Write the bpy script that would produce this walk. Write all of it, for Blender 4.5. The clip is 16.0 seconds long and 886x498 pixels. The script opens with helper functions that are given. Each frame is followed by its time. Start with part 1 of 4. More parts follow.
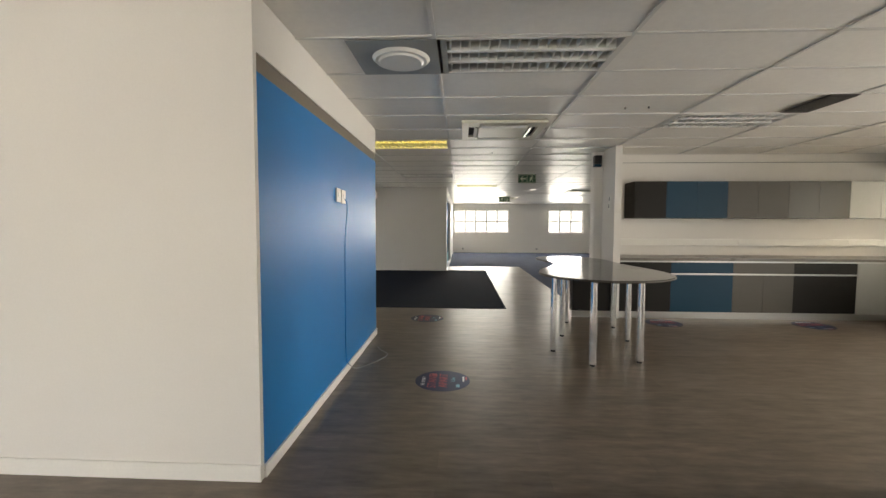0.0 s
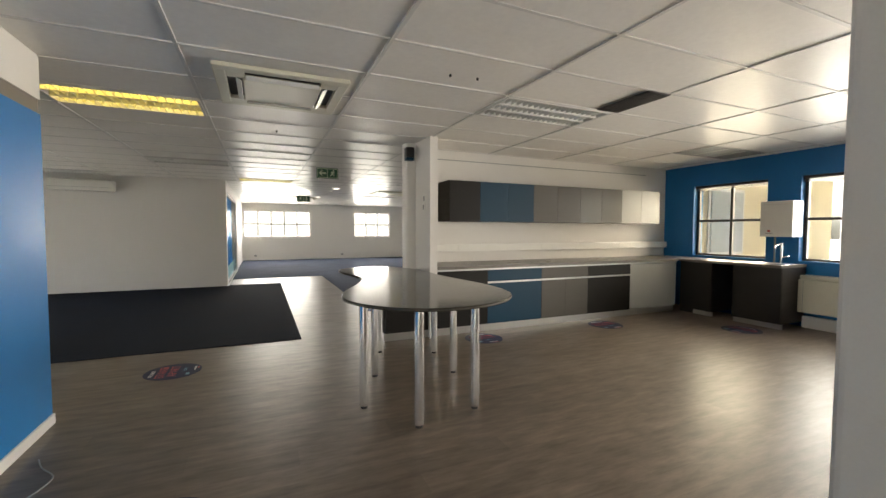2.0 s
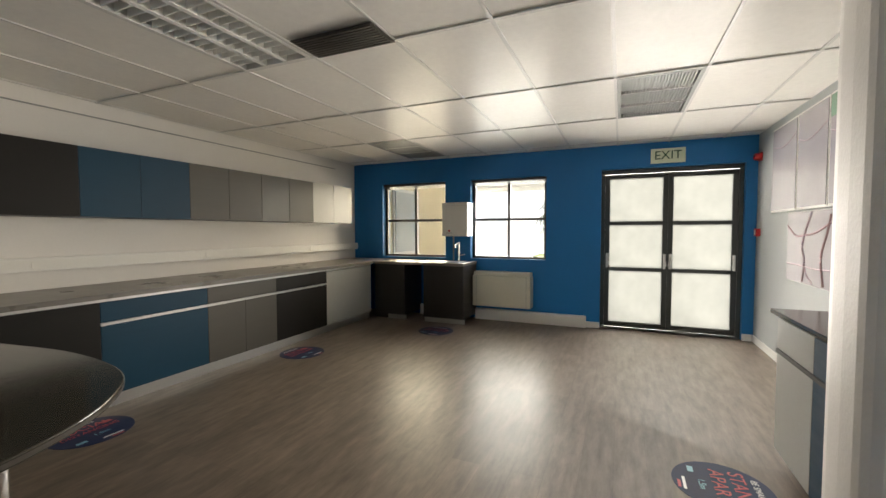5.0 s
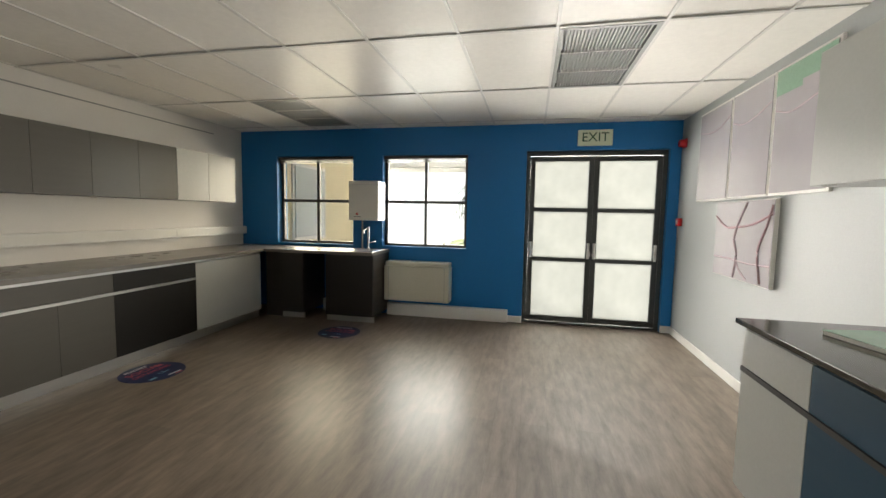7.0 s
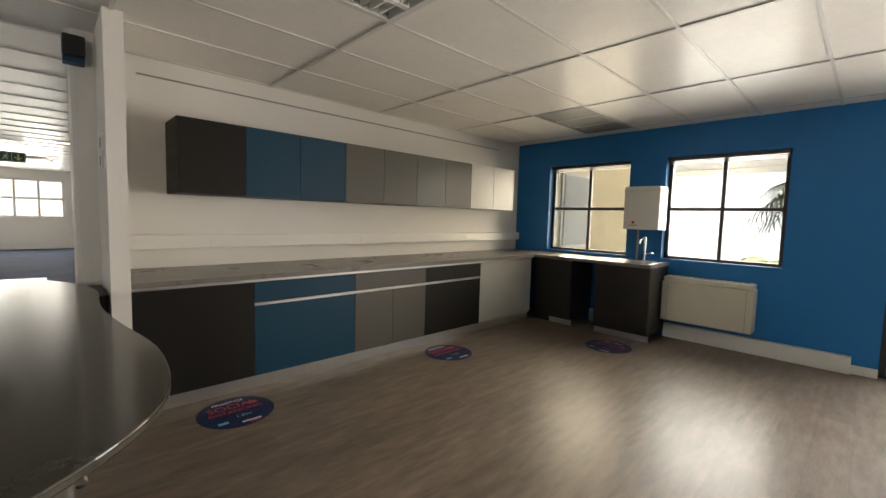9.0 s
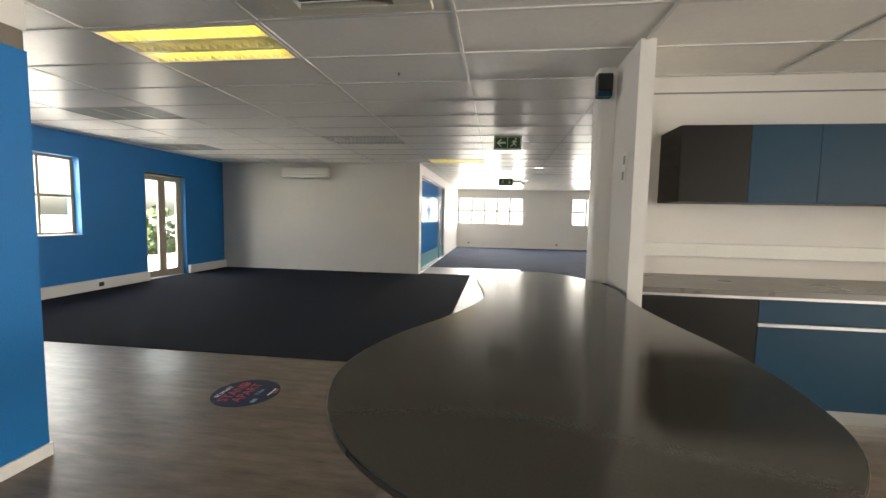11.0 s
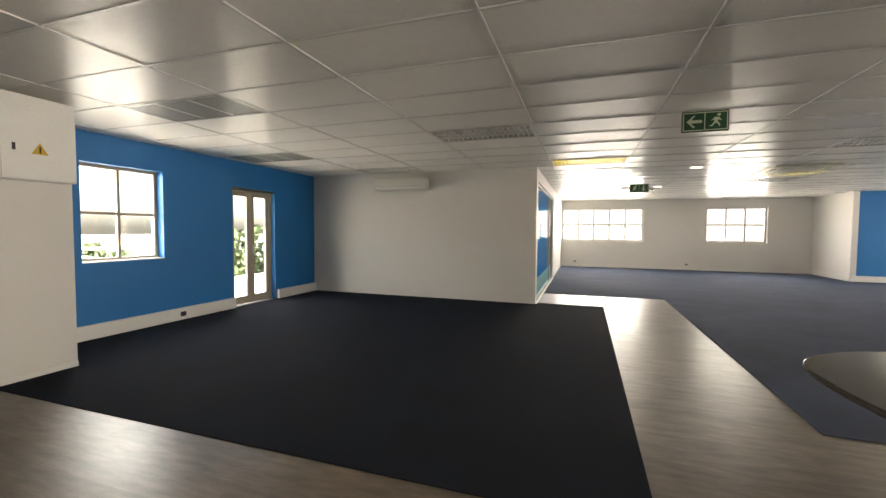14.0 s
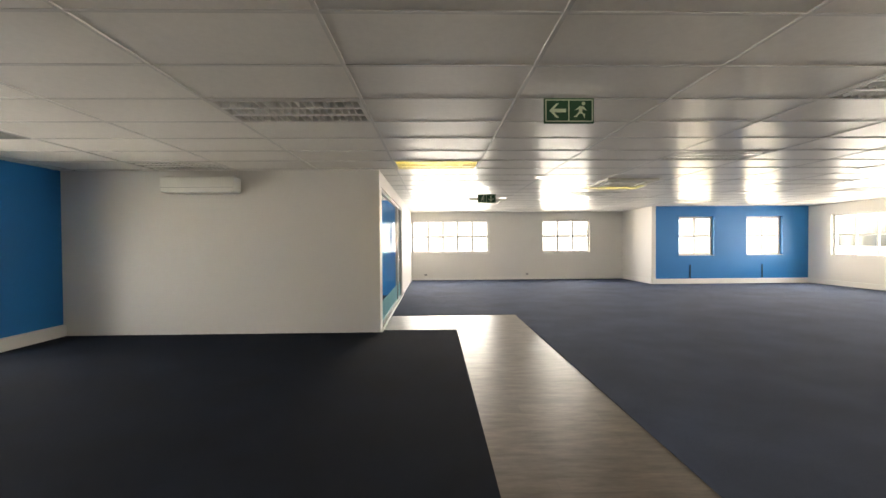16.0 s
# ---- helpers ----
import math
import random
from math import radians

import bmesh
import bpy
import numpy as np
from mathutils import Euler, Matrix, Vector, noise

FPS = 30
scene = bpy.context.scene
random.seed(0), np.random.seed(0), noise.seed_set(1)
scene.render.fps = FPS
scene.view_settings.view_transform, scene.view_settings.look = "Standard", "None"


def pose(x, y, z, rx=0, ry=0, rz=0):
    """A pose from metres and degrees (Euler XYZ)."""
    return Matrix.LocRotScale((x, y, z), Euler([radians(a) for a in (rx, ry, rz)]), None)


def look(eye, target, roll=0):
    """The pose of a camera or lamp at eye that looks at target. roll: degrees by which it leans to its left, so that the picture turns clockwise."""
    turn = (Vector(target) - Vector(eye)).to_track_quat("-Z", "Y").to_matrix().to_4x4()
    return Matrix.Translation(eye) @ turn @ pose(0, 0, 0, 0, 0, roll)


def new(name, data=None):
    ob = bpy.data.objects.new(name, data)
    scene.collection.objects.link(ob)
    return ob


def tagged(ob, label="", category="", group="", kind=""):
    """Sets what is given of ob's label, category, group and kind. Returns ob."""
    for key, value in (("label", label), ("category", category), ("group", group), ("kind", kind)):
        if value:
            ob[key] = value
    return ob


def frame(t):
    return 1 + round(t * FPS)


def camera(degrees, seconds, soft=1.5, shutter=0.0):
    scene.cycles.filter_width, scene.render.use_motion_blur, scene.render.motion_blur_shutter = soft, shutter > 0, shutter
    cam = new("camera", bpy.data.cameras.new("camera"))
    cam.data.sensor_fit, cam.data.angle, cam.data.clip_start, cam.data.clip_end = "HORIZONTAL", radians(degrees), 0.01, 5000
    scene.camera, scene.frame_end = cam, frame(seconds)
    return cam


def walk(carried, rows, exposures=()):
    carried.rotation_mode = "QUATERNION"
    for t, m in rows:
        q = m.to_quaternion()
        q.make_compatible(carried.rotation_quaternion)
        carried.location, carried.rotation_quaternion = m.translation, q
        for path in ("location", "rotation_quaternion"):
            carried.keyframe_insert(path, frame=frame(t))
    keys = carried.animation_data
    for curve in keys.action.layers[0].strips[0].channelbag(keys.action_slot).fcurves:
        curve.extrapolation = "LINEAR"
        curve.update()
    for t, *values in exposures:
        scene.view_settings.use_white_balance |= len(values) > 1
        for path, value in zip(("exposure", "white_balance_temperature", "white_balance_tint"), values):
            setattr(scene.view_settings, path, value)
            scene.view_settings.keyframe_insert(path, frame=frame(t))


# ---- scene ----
cam = camera(94.1, 16.0)
PATH = [
    (0, (0.13, 0.108, 1.352), (0.04, 2.103, 1.243), 0.2),
    (0.5, (0.202, 0.441, 1.354), (0.342, 2.433, 1.242), 0.1),
    (1, (0.259, 0.79, 1.367), (0.618, 2.755, 1.264), 0.1),
    (1.5, (0.312, 1.165, 1.349), (0.883, 3.08, 1.254), 0.2),
    (2, (0.422, 1.482, 1.369), (1.229, 3.309, 1.278), 0.2),
    (2.5, (0.515, 1.819, 1.378), (1.574, 3.514, 1.291), 0.3),
    (3, (0.65, 2.033, 1.355), (1.913, 3.582, 1.281), 0.2),
    (3.5, (0.827, 2.232, 1.354), (2.284, 3.6, 1.287), -0.1),
    (4, (0.985, 2.421, 1.345), (2.598, 3.602, 1.279), -0.3),
    (4.5, (1.127, 2.599, 1.339), (2.864, 3.589, 1.272), -0.4),
    (5, (1.394, 2.682, 1.378), (3.229, 3.473, 1.289), -0.1),
    (7.3, (2.225, 2.866, 1.392), (4.175, 3.276, 1.222), 1.1),
    (7.5, (2.249, 2.873, 1.393), (4.174, 3.387, 1.221), 1.3),
    (8, (2.241, 2.923, 1.401), (4.051, 3.755, 1.223), 1.5),
    (8.5, (2.174, 3.01, 1.373), (3.807, 4.154, 1.212), 1.6),
    (9, (2.085, 3.075, 1.366), (3.47, 4.509, 1.215), 1.6),
    (9.5, (1.958, 3.135, 1.354), (3.024, 4.821, 1.215), 1.7),
    (10, (1.799, 3.186, 1.359), (2.44, 5.075, 1.211), 2.0),
    (10.2, (1.709, 3.21, 1.361), (2.17, 5.15, 1.21), 1.8),
    (12.3, (1.067, 3.78, 1.33), (0.202, 5.577, 1.179), 0.9),
    (12.5, (0.961, 3.903, 1.349), (0.104, 5.704, 1.205), 0.8),
    (13, (0.824, 4.222, 1.356), (-0.001, 6.039, 1.223), 0.7),
    (13.5, (0.649, 4.535, 1.349), (-0.101, 6.386, 1.235), 0.5),
    (14, (0.509, 4.856, 1.369), (-0.136, 6.747, 1.278), 0.4),
    (14.5, (0.455, 5.227, 1.381), (-0.076, 7.154, 1.31), 0.1),
    (15, (0.439, 5.558, 1.377), (0.053, 7.52, 1.325), -0.1),
    (15.5, (0.436, 5.879, 1.389), (0.237, 7.869, 1.352), -0.2),
    (16, (0.514, 6.198, 1.397), (0.558, 8.197, 1.367), -0.4),
]
EXPOSURES = ((0, 3.0, 7200, 12), (1.2, 3.25, 7200, 12), (3.5, 2.95, 7200, 13), (7.5, 2.8, 6900, 10), (9, 2.9, 7200, 13), (10.2, 3.35, 7100, 13), (12.3, 3.35, 7200, 13), (13.5, 3.35, 7600, 14), (16, 3.5, 7500, 14))
walk(cam, [(t, look(eye, target, roll)) for t, eye, target, roll in PATH],
     exposures=EXPOSURES)

# ---- world, sun, exposure ----
world = bpy.data.worlds.new("world")
scene.world = world
world.use_nodes = True
wn = world.node_tree
sky = wn.nodes.new("ShaderNodeTexSky")
sky.sky_type = 'NISHITA'
sky.sun_disc = False
sky.sun_elevation = radians(56)
sky.sun_rotation = radians(185)
sky.air_density, sky.dust_density, sky.ozone_density = 1.0, 4.0, 1.0
wn.nodes["Background"].inputs["Strength"].default_value = 0.15
wn.links.new(sky.outputs[0], wn.nodes["Background"].inputs["Color"])
sun = new("sun", bpy.data.lights.new("sun", "SUN"))
sun.data.energy, sun.data.angle, sun.data.color = 5.0, radians(0.6), (1.0, 0.95, 0.87)
sun.matrix_world = look((-0.5, -6, 9), (0, 0, 0))


SKYLIGHT = (1.0, 0.985, 0.955)


def daylight(place, inward, wide, high, radiance, colour=SKYLIGHT, drop=0.25, spread=130):
    """Sky light at an opening: a panel of the opening's size, shining inward and down."""
    lamp = new("daylight", bpy.data.lights.new("daylight", "AREA"))
    lamp.data.shape, lamp.data.size, lamp.data.size_y = 'RECTANGLE', wide, high
    lamp.data.spread = radians(spread)
    lamp.data.energy, lamp.data.color = radiance * math.pi * wide * high, colour
    lamp.matrix_world = look(place, Vector(place) + Vector((inward[0], inward[1], -drop)))


FAR, BAY = 1.75, 1.55
SOUTH, WEST, EAST = (0, -1), (-1, 0), (1, 0)
WARM = (1.0, 0.88, 0.70)
daylight((1.13, 21.95, 1.62), SOUTH, 2.8, 1.2, FAR)
daylight((5.46, 21.95, 1.62), SOUTH, 1.8, 1.2, FAR)
daylight((9.11, 19.88, 1.56), SOUTH, 1.15, 1.24, BAY, WARM)
daylight((11.38, 19.88, 1.56), SOUTH, 1.15, 1.24, BAY, WARM)
daylight((13.21, 17.47, 1.56), WEST, 2.5, 1.24, BAY)
daylight((13.21, 12.75, 1.56), WEST, 2.5, 1.24, BAY)
daylight((-2.4, -3.31, 1.55), (0, 1), 2.4, 1.3, 1.15)
# brightens the meeting room through window_11, an added opening
daylight((-5.56, 15.0, 1.55), EAST, 2.0, 1.3, 3.0)
daylight((7.83, 2.11, 1.10), WEST, 1.6, 2.1, 2.5, drop=0.1, spread=120)
daylight((7.88, 5.88, 1.55), WEST, 1.15, 1.2, 0.95, WARM, 0.2, 115)
daylight((7.88, 4.27, 1.55), WEST, 1.15, 1.2, 1.05, SKYLIGHT, 0.2, 115)
daylight((-5.56, 8.65, 1.55), EAST, 1.0, 1.2, 1.5)
daylight((-5.56, 10.9, 1.05), EAST, 0.95, 2.0, 0.9)


# ---- materials ----
def nodes_of(name):
    m = bpy.data.materials.new(name)
    m.use_nodes = True
    nt = m.node_tree
    return m, nt, nt.nodes["Principled BSDF"]


def surface(name, colour, rough=0.6, metal=0.0, vary=0.08, scale=3.0, grain=60.0, bump=0.05, stretch=(1, 1, 1), rough_vary=0.1, spec=0.5, coat=0.0):
    """Colour varied at two scales, with a fine relief and uneven gloss."""
    m, nt, b = nodes_of(name)
    N, L = nt.nodes, nt.links
    tc = N.new("ShaderNodeTexCoord")
    geo = N.new("ShaderNodeNewGeometry")
    mp = N.new("ShaderNodeMapping")
    mp.inputs["Scale"].default_value = stretch
    L.new(geo.outputs["Position"], mp.inputs[0])
    big = N.new("ShaderNodeTexNoise")
    big.inputs["Scale"].default_value, big.inputs["Detail"].default_value = scale, 5
    fine = N.new("ShaderNodeTexNoise")
    fine.inputs["Scale"].default_value, fine.inputs["Detail"].default_value = grain, 4
    L.new(mp.outputs[0], big.inputs["Vector"])
    L.new(mp.outputs[0], fine.inputs["Vector"])
    mix = N.new("ShaderNodeMath")
    mix.operation = 'ADD'
    L.new(big.outputs["Fac"], mix.inputs[0])
    L.new(fine.outputs["Fac"], mix.inputs[1])
    ramp = N.new("ShaderNodeMapRange")
    ramp.inputs["From Min"].default_value, ramp.inputs["From Max"].default_value = 0.6, 1.4
    ramp.inputs["To Min"].default_value, ramp.inputs["To Max"].default_value = 1 - vary, 1 + vary
    L.new(mix.outputs[0], ramp.inputs["Value"])
    mul = N.new("ShaderNodeVectorMath")
    mul.operation = 'SCALE'
    mul.inputs[0].default_value = colour
    L.new(ramp.outputs[0], mul.inputs["Scale"])
    L.new(mul.outputs[0], b.inputs["Base Color"])
    rr = N.new("ShaderNodeMapRange")
    rr.inputs["To Min"].default_value, rr.inputs["To Max"].default_value = max(0.02, rough - rough_vary), min(1, rough + rough_vary)
    L.new(big.outputs["Fac"], rr.inputs["Value"])
    L.new(rr.outputs[0], b.inputs["Roughness"])
    b.inputs["Metallic"].default_value = metal
    b.inputs["Specular IOR Level"].default_value = spec
    b.inputs["Coat Weight"].default_value = coat
    if bump:
        bp = N.new("ShaderNodeBump")
        bp.inputs["Strength"].default_value, bp.inputs["Distance"].default_value = bump, 0.01
        L.new(fine.outputs["Fac"], bp.inputs["Height"])
        L.new(bp.outputs[0], b.inputs["Normal"])
    return m


def vinyl_floor():
    """Grey-brown wood-look vinyl planks, 0.18 m wide, running along x."""
    m, nt, b = nodes_of("vinyl_planks")
    N, L = nt.nodes, nt.links
    geo = N.new("ShaderNodeNewGeometry")
    brick = N.new("ShaderNodeTexBrick")
    brick.inputs["Scale"].default_value = 1.0
    brick.inputs["Brick Width"].default_value, brick.inputs["Row Height"].default_value = 1.22, 0.18
    brick.inputs["Mortar Size"].default_value = 0.0012
    brick.inputs["Color1"].default_value = (0.86, 0.86, 0.86, 1)
    brick.inputs["Color2"].default_value = (1.1, 1.1, 1.1, 1)
    brick.inputs["Mortar"].default_value = (0.75, 0.75, 0.75, 1)
    brick.inputs["Bias"].default_value = 0.0
    L.new(geo.outputs["Position"], brick.inputs["Vector"])
    mp = N.new("ShaderNodeMapping")
    mp.inputs["Scale"].default_value = (1.6, 7, 1)
    L.new(geo.outputs["Position"], mp.inputs[0])
    grain = N.new("ShaderNodeTexNoise")
    grain.inputs["Scale"].default_value, grain.inputs["Detail"].default_value, grain.inputs["Roughness"].default_value = 2.2, 8, 0.65
    L.new(mp.outputs[0], grain.inputs["Vector"])
    cloud = N.new("ShaderNodeTexNoise")
    cloud.inputs["Scale"].default_value, cloud.inputs["Detail"].default_value = 1.1, 4
    L.new(geo.outputs["Position"], cloud.inputs["Vector"])
    ramp = N.new("ShaderNodeValToRGB")
    ramp.color_ramp.elements[0].position, ramp.color_ramp.elements[0].color = 0.28, (0.082, 0.061, 0.045, 1)
    ramp.color_ramp.elements[1].position, ramp.color_ramp.elements[1].color = 0.74, (0.215, 0.173, 0.133, 1)
    L.new(grain.outputs["Fac"], ramp.inputs[0])
    mul = N.new("ShaderNodeMix")
    mul.data_type, mul.blend_type = 'RGBA', 'MULTIPLY'
    mul.inputs[0].default_value = 1.0
    L.new(ramp.outputs[0], mul.inputs[6])
    L.new(brick.outputs["Color"], mul.inputs[7])
    L.new(mul.outputs[2], b.inputs["Base Color"])
    rr = N.new("ShaderNodeMapRange")
    rr.inputs["To Min"].default_value, rr.inputs["To Max"].default_value = 0.28, 0.44
    L.new(cloud.outputs["Fac"], rr.inputs["Value"])
    L.new(rr.outputs[0], b.inputs["Roughness"])
    b.inputs["Specular IOR Level"].default_value = 0.5
    bp = N.new("ShaderNodeBump")
    bp.inputs["Strength"].default_value, bp.inputs["Distance"].default_value = 0.12, 0.004
    L.new(grain.outputs["Fac"], bp.inputs["Height"])
    L.new(bp.outputs[0], b.inputs["Normal"])
    return m


def clear_pane():
    """Thin window glass: clear, with a faint mirror."""
    m, nt, b = nodes_of("clear_glass")
    N, L = nt.nodes, nt.links
    tr, gl, mx = N.new("ShaderNodeBsdfTransparent"), N.new("ShaderNodeBsdfGlossy"), N.new("ShaderNodeMixShader")
    gl.inputs["Roughness"].default_value = 0.02
    tr.inputs["Color"].default_value = (0.92, 0.94, 0.93, 1)
    mx.inputs[0].default_value = 0.035
    L.new(tr.outputs[0], mx.inputs[1])
    L.new(gl.outputs[0], mx.inputs[2])
    L.new(mx.outputs[0], N["Material Output"].inputs[0])
    return m


def frosted_pane():
    m, nt, b = nodes_of("frosted_glass")
    N, L = nt.nodes, nt.links
    tl, tr, mx = N.new("ShaderNodeBsdfTranslucent"), N.new("ShaderNodeBsdfTransparent"), N.new("ShaderNodeMixShader")
    ns = N.new("ShaderNodeTexNoise")
    ns.inputs["Scale"].default_value = 3.0
    rp = N.new("ShaderNodeValToRGB")
    rp.color_ramp.elements[0].color, rp.color_ramp.elements[1].color = (0.17, 0.175, 0.17, 1), (0.24, 0.245, 0.235, 1)
    L.new(ns.outputs["Fac"], rp.inputs[0])
    L.new(rp.outputs[0], tl.inputs["Color"])
    mx.inputs[0].default_value = 0.0
    L.new(tl.outputs[0], mx.inputs[1])
    L.new(tr.outputs[0], mx.inputs[2])
    L.new(mx.outputs[0], N["Material Output"].inputs[0])
    return m


def glow(name, colour, strength):
    m, nt, b = nodes_of(name)
    b.inputs["Base Color"].default_value = (*colour, 1)
    b.inputs["Emission Color"].default_value = (*colour, 1)
    b.inputs["Emission Strength"].default_value = strength
    return m


M_WHITE = surface("white_wall_paint", (0.70, 0.68, 0.64), 0.55, vary=0.03, scale=0.8, grain=90, bump=0.06)
M_BLUE = surface("blue_wall_paint", (0.006, 0.155, 0.41), 0.42, vary=0.07, scale=1.2, grain=110, bump=0.16, spec=0.35)
M_GREY = surface("grey_wall_paint", (0.36, 0.38, 0.38), 0.5, vary=0.04, scale=1.0, grain=90, bump=0.05)
M_TILE = surface("vinyl_ceiling_tile", (0.79, 0.77, 0.725), 0.30, vary=0.05, scale=1.5, grain=25, bump=0.05, rough_vary=0.05, spec=0.05)
M_TBAR = surface("white_enamelled_tee", (0.62, 0.61, 0.58), 0.4, vary=0.03, bump=0)
# dark brown carries the shade of the gap below the bulkhead
M_SHADOWGAP = surface("bulkhead_gap_shade", (0.17, 0.145, 0.115), 0.6, vary=0.08)
M_VINYL = vinyl_floor()
M_CARPET = surface("navy_carpet", (0.0060, 0.0098, 0.019), 0.95, vary=0.6, scale=1.6, grain=200, bump=0.9, spec=0.12)
M_CARPET_B = surface("slate_blue_carpet", (0.047, 0.065, 0.110), 0.95, vary=0.4, scale=1.4, grain=220, bump=0.8, spec=0.2)
M_TRIM = surface("white_gloss_trim", (0.74, 0.73, 0.69), 0.35, vary=0.04, bump=0.02)
M_CHROME = surface("chrome", (0.80, 0.80, 0.80), 0.14, metal=1.0, vary=0.02, bump=0, rough_vary=0.04)
M_ALU = surface("brushed_aluminium", (0.62, 0.62, 0.60), 0.32, metal=1.0, vary=0.05, stretch=(1, 1, 30), bump=0.02)
M_RUBBER = surface("black_rubber", (0.015, 0.015, 0.015), 0.7, vary=0.1)
M_TOP = surface("dark_taupe_laminate", (0.050, 0.046, 0.036), 0.12, vary=0.14, scale=2, grain=180, bump=0.012, rough_vary=0.05)
M_TOPEDGE = surface("dark_laminate_edge", (0.10, 0.09, 0.075), 0.3, vary=0.1)
M_WORK = surface("grey_stone_laminate", (0.16, 0.148, 0.13), 0.3, vary=0.08, scale=4, grain=150, bump=0.01)
M_CDARK = surface("charcoal_laminate", (0.010, 0.009, 0.0075), 0.45, vary=0.1, stretch=(1, 1, 8), bump=0.02, spec=0.25)
M_CBLUE = surface("petrol_blue_laminate", (0.005, 0.042, 0.078), 0.45, vary=0.06, stretch=(1, 1, 8), bump=0.02, spec=0.25)
M_CGREY = surface("taupe_grey_laminate", (0.085, 0.079, 0.067), 0.4, vary=0.06, stretch=(1, 1, 8), bump=0.02, spec=0.35)
M_CBROWN = surface("olive_grey_laminate", (0.075, 0.070, 0.056), 0.32, vary=0.06, stretch=(1, 1, 8), bump=0.02)
M_CLIGHT = surface("light_grey_laminate", (0.40, 0.41, 0.385), 0.33, vary=0.05, bump=0.02)
M_CINK = surface("black_brown_laminate", (0.018, 0.015, 0.013), 0.4, vary=0.2, stretch=(1, 1, 12), bump=0.03)
M_BRONZE = surface("dark_bronze_frame", (0.040, 0.036, 0.034), 0.4, vary=0.1, bump=0.02)
M_DOORFRAME = surface("black_green_aluminium", (0.022, 0.028, 0.028), 0.35, vary=0.1, bump=0.02)
M_WWHITE = surface("white_window_frame", (0.62, 0.60, 0.58), 0.5, vary=0.05)
M_SAND = surface("sand_aluminium", (0.34, 0.30, 0.23), 0.4, vary=0.06)
M_PLASTIC = surface("white_plastic", (0.72, 0.71, 0.66), 0.35, vary=0.03, bump=0)
M_CREAM = surface("cream_enamel", (0.60, 0.58, 0.47), 0.35, vary=0.04, bump=0.01)
M_BLACK = surface("black_plastic", (0.012, 0.012, 0.013), 0.4, vary=0.1)
M_LOUVRE = surface("satin_louvre", (0.82, 0.82, 0.78), 0.3, metal=0.0, vary=0.04, bump=0)
M_GRILLE = surface("grey_grille", (0.27, 0.28, 0.265), 0.45, vary=0.05, bump=0)
M_RED = surface("red_plastic", (0.45, 0.010, 0.012), 0.3, vary=0.04, bump=0)
M_GREEN = surface("sign_green", (0.015, 0.085, 0.035), 0.4, vary=0.05, bump=0)
M_SIGNWHITE = surface("sign_pale", (0.62, 0.70, 0.52), 0.4, vary=0.04, bump=0)
M_NAVY = surface("sticker_navy", (0.010, 0.020, 0.065), 0.4, vary=0.2, scale=8, spec=0.2)
M_STRED = surface("sticker_red", (0.42, 0.045, 0.06), 0.35, vary=0.1)
M_STWHITE = surface("sticker_white", (0.70, 0.70, 0.72), 0.35, vary=0.1)
M_STCYAN = surface("sticker_cyan", (0.16, 0.40, 0.52), 0.35, vary=0.1)
M_POSTER = surface("pale_glossy_poster", (0.40, 0.375, 0.395), 0.05, vary=0.08, scale=2.0, grain=2.2, bump=0.22, rough_vary=0.02)
M_POSTERPINK = surface("pink_print", (0.46, 0.30, 0.32), 0.08, vary=0.15, scale=5, bump=0)
M_POSTERLINE = surface("faded_print", (0.56, 0.44, 0.49), 0.2, vary=0.1, bump=0)
M_POSTERGREEN = surface("green_print", (0.22, 0.36, 0.26), 0.2, vary=0.1, bump=0)
M_SCREEN = surface("grey_aluminium_screen", (0.22, 0.24, 0.24), 0.4, metal=0.6, vary=0.06, bump=0.02)
M_CLEAR = clear_pane()
M_FROST = frosted_pane()
M_TUBE = glow("yellow_fluorescent_tube", (1.0, 0.84, 0.30), 0.8)
# yellow of the lit tubes put into the reflector and louvre colour
M_TUBE_REFLECT = surface("tube_lit_yellow", (0.85, 0.82, 0.52), 0.3, vary=0.04, bump=0)
M_LED = glow("white_downlight", (1.0, 0.95, 0.88), 0.4)
M_YELLOW = surface("warning_yellow", (0.60, 0.36, 0.02), 0.4, vary=0.05, bump=0)
M_TEAL = surface("teal_film", (0.05, 0.26, 0.30), 0.4, vary=0.05, bump=0)
M_PLASTER = surface("exterior_cream_plaster", (0.66, 0.58, 0.40), 0.8, vary=0.06, bump=0.2)
M_EXTWHITE = surface("exterior_white_plaster", (0.72, 0.71, 0.68), 0.8, vary=0.05, bump=0.2)
M_PAVE = surface("pale_paving", (0.50, 0.48, 0.43), 0.85, vary=0.15, bump=0.2)
M_LEAF = surface("palm_leaf", (0.06, 0.075, 0.018), 0.5, vary=0.4, scale=3)
M_HEDGE = surface("hedge_leaf", (0.040, 0.068, 0.018), 0.6, vary=0.6, scale=4)
M_BARK = surface("bark", (0.16, 0.12, 0.08), 0.9, vary=0.3, scale=6, bump=0.4)
M_GLASSDARK = surface("far_window_glass", (0.42, 0.45, 0.45), 0.2, vary=0.1, bump=0)


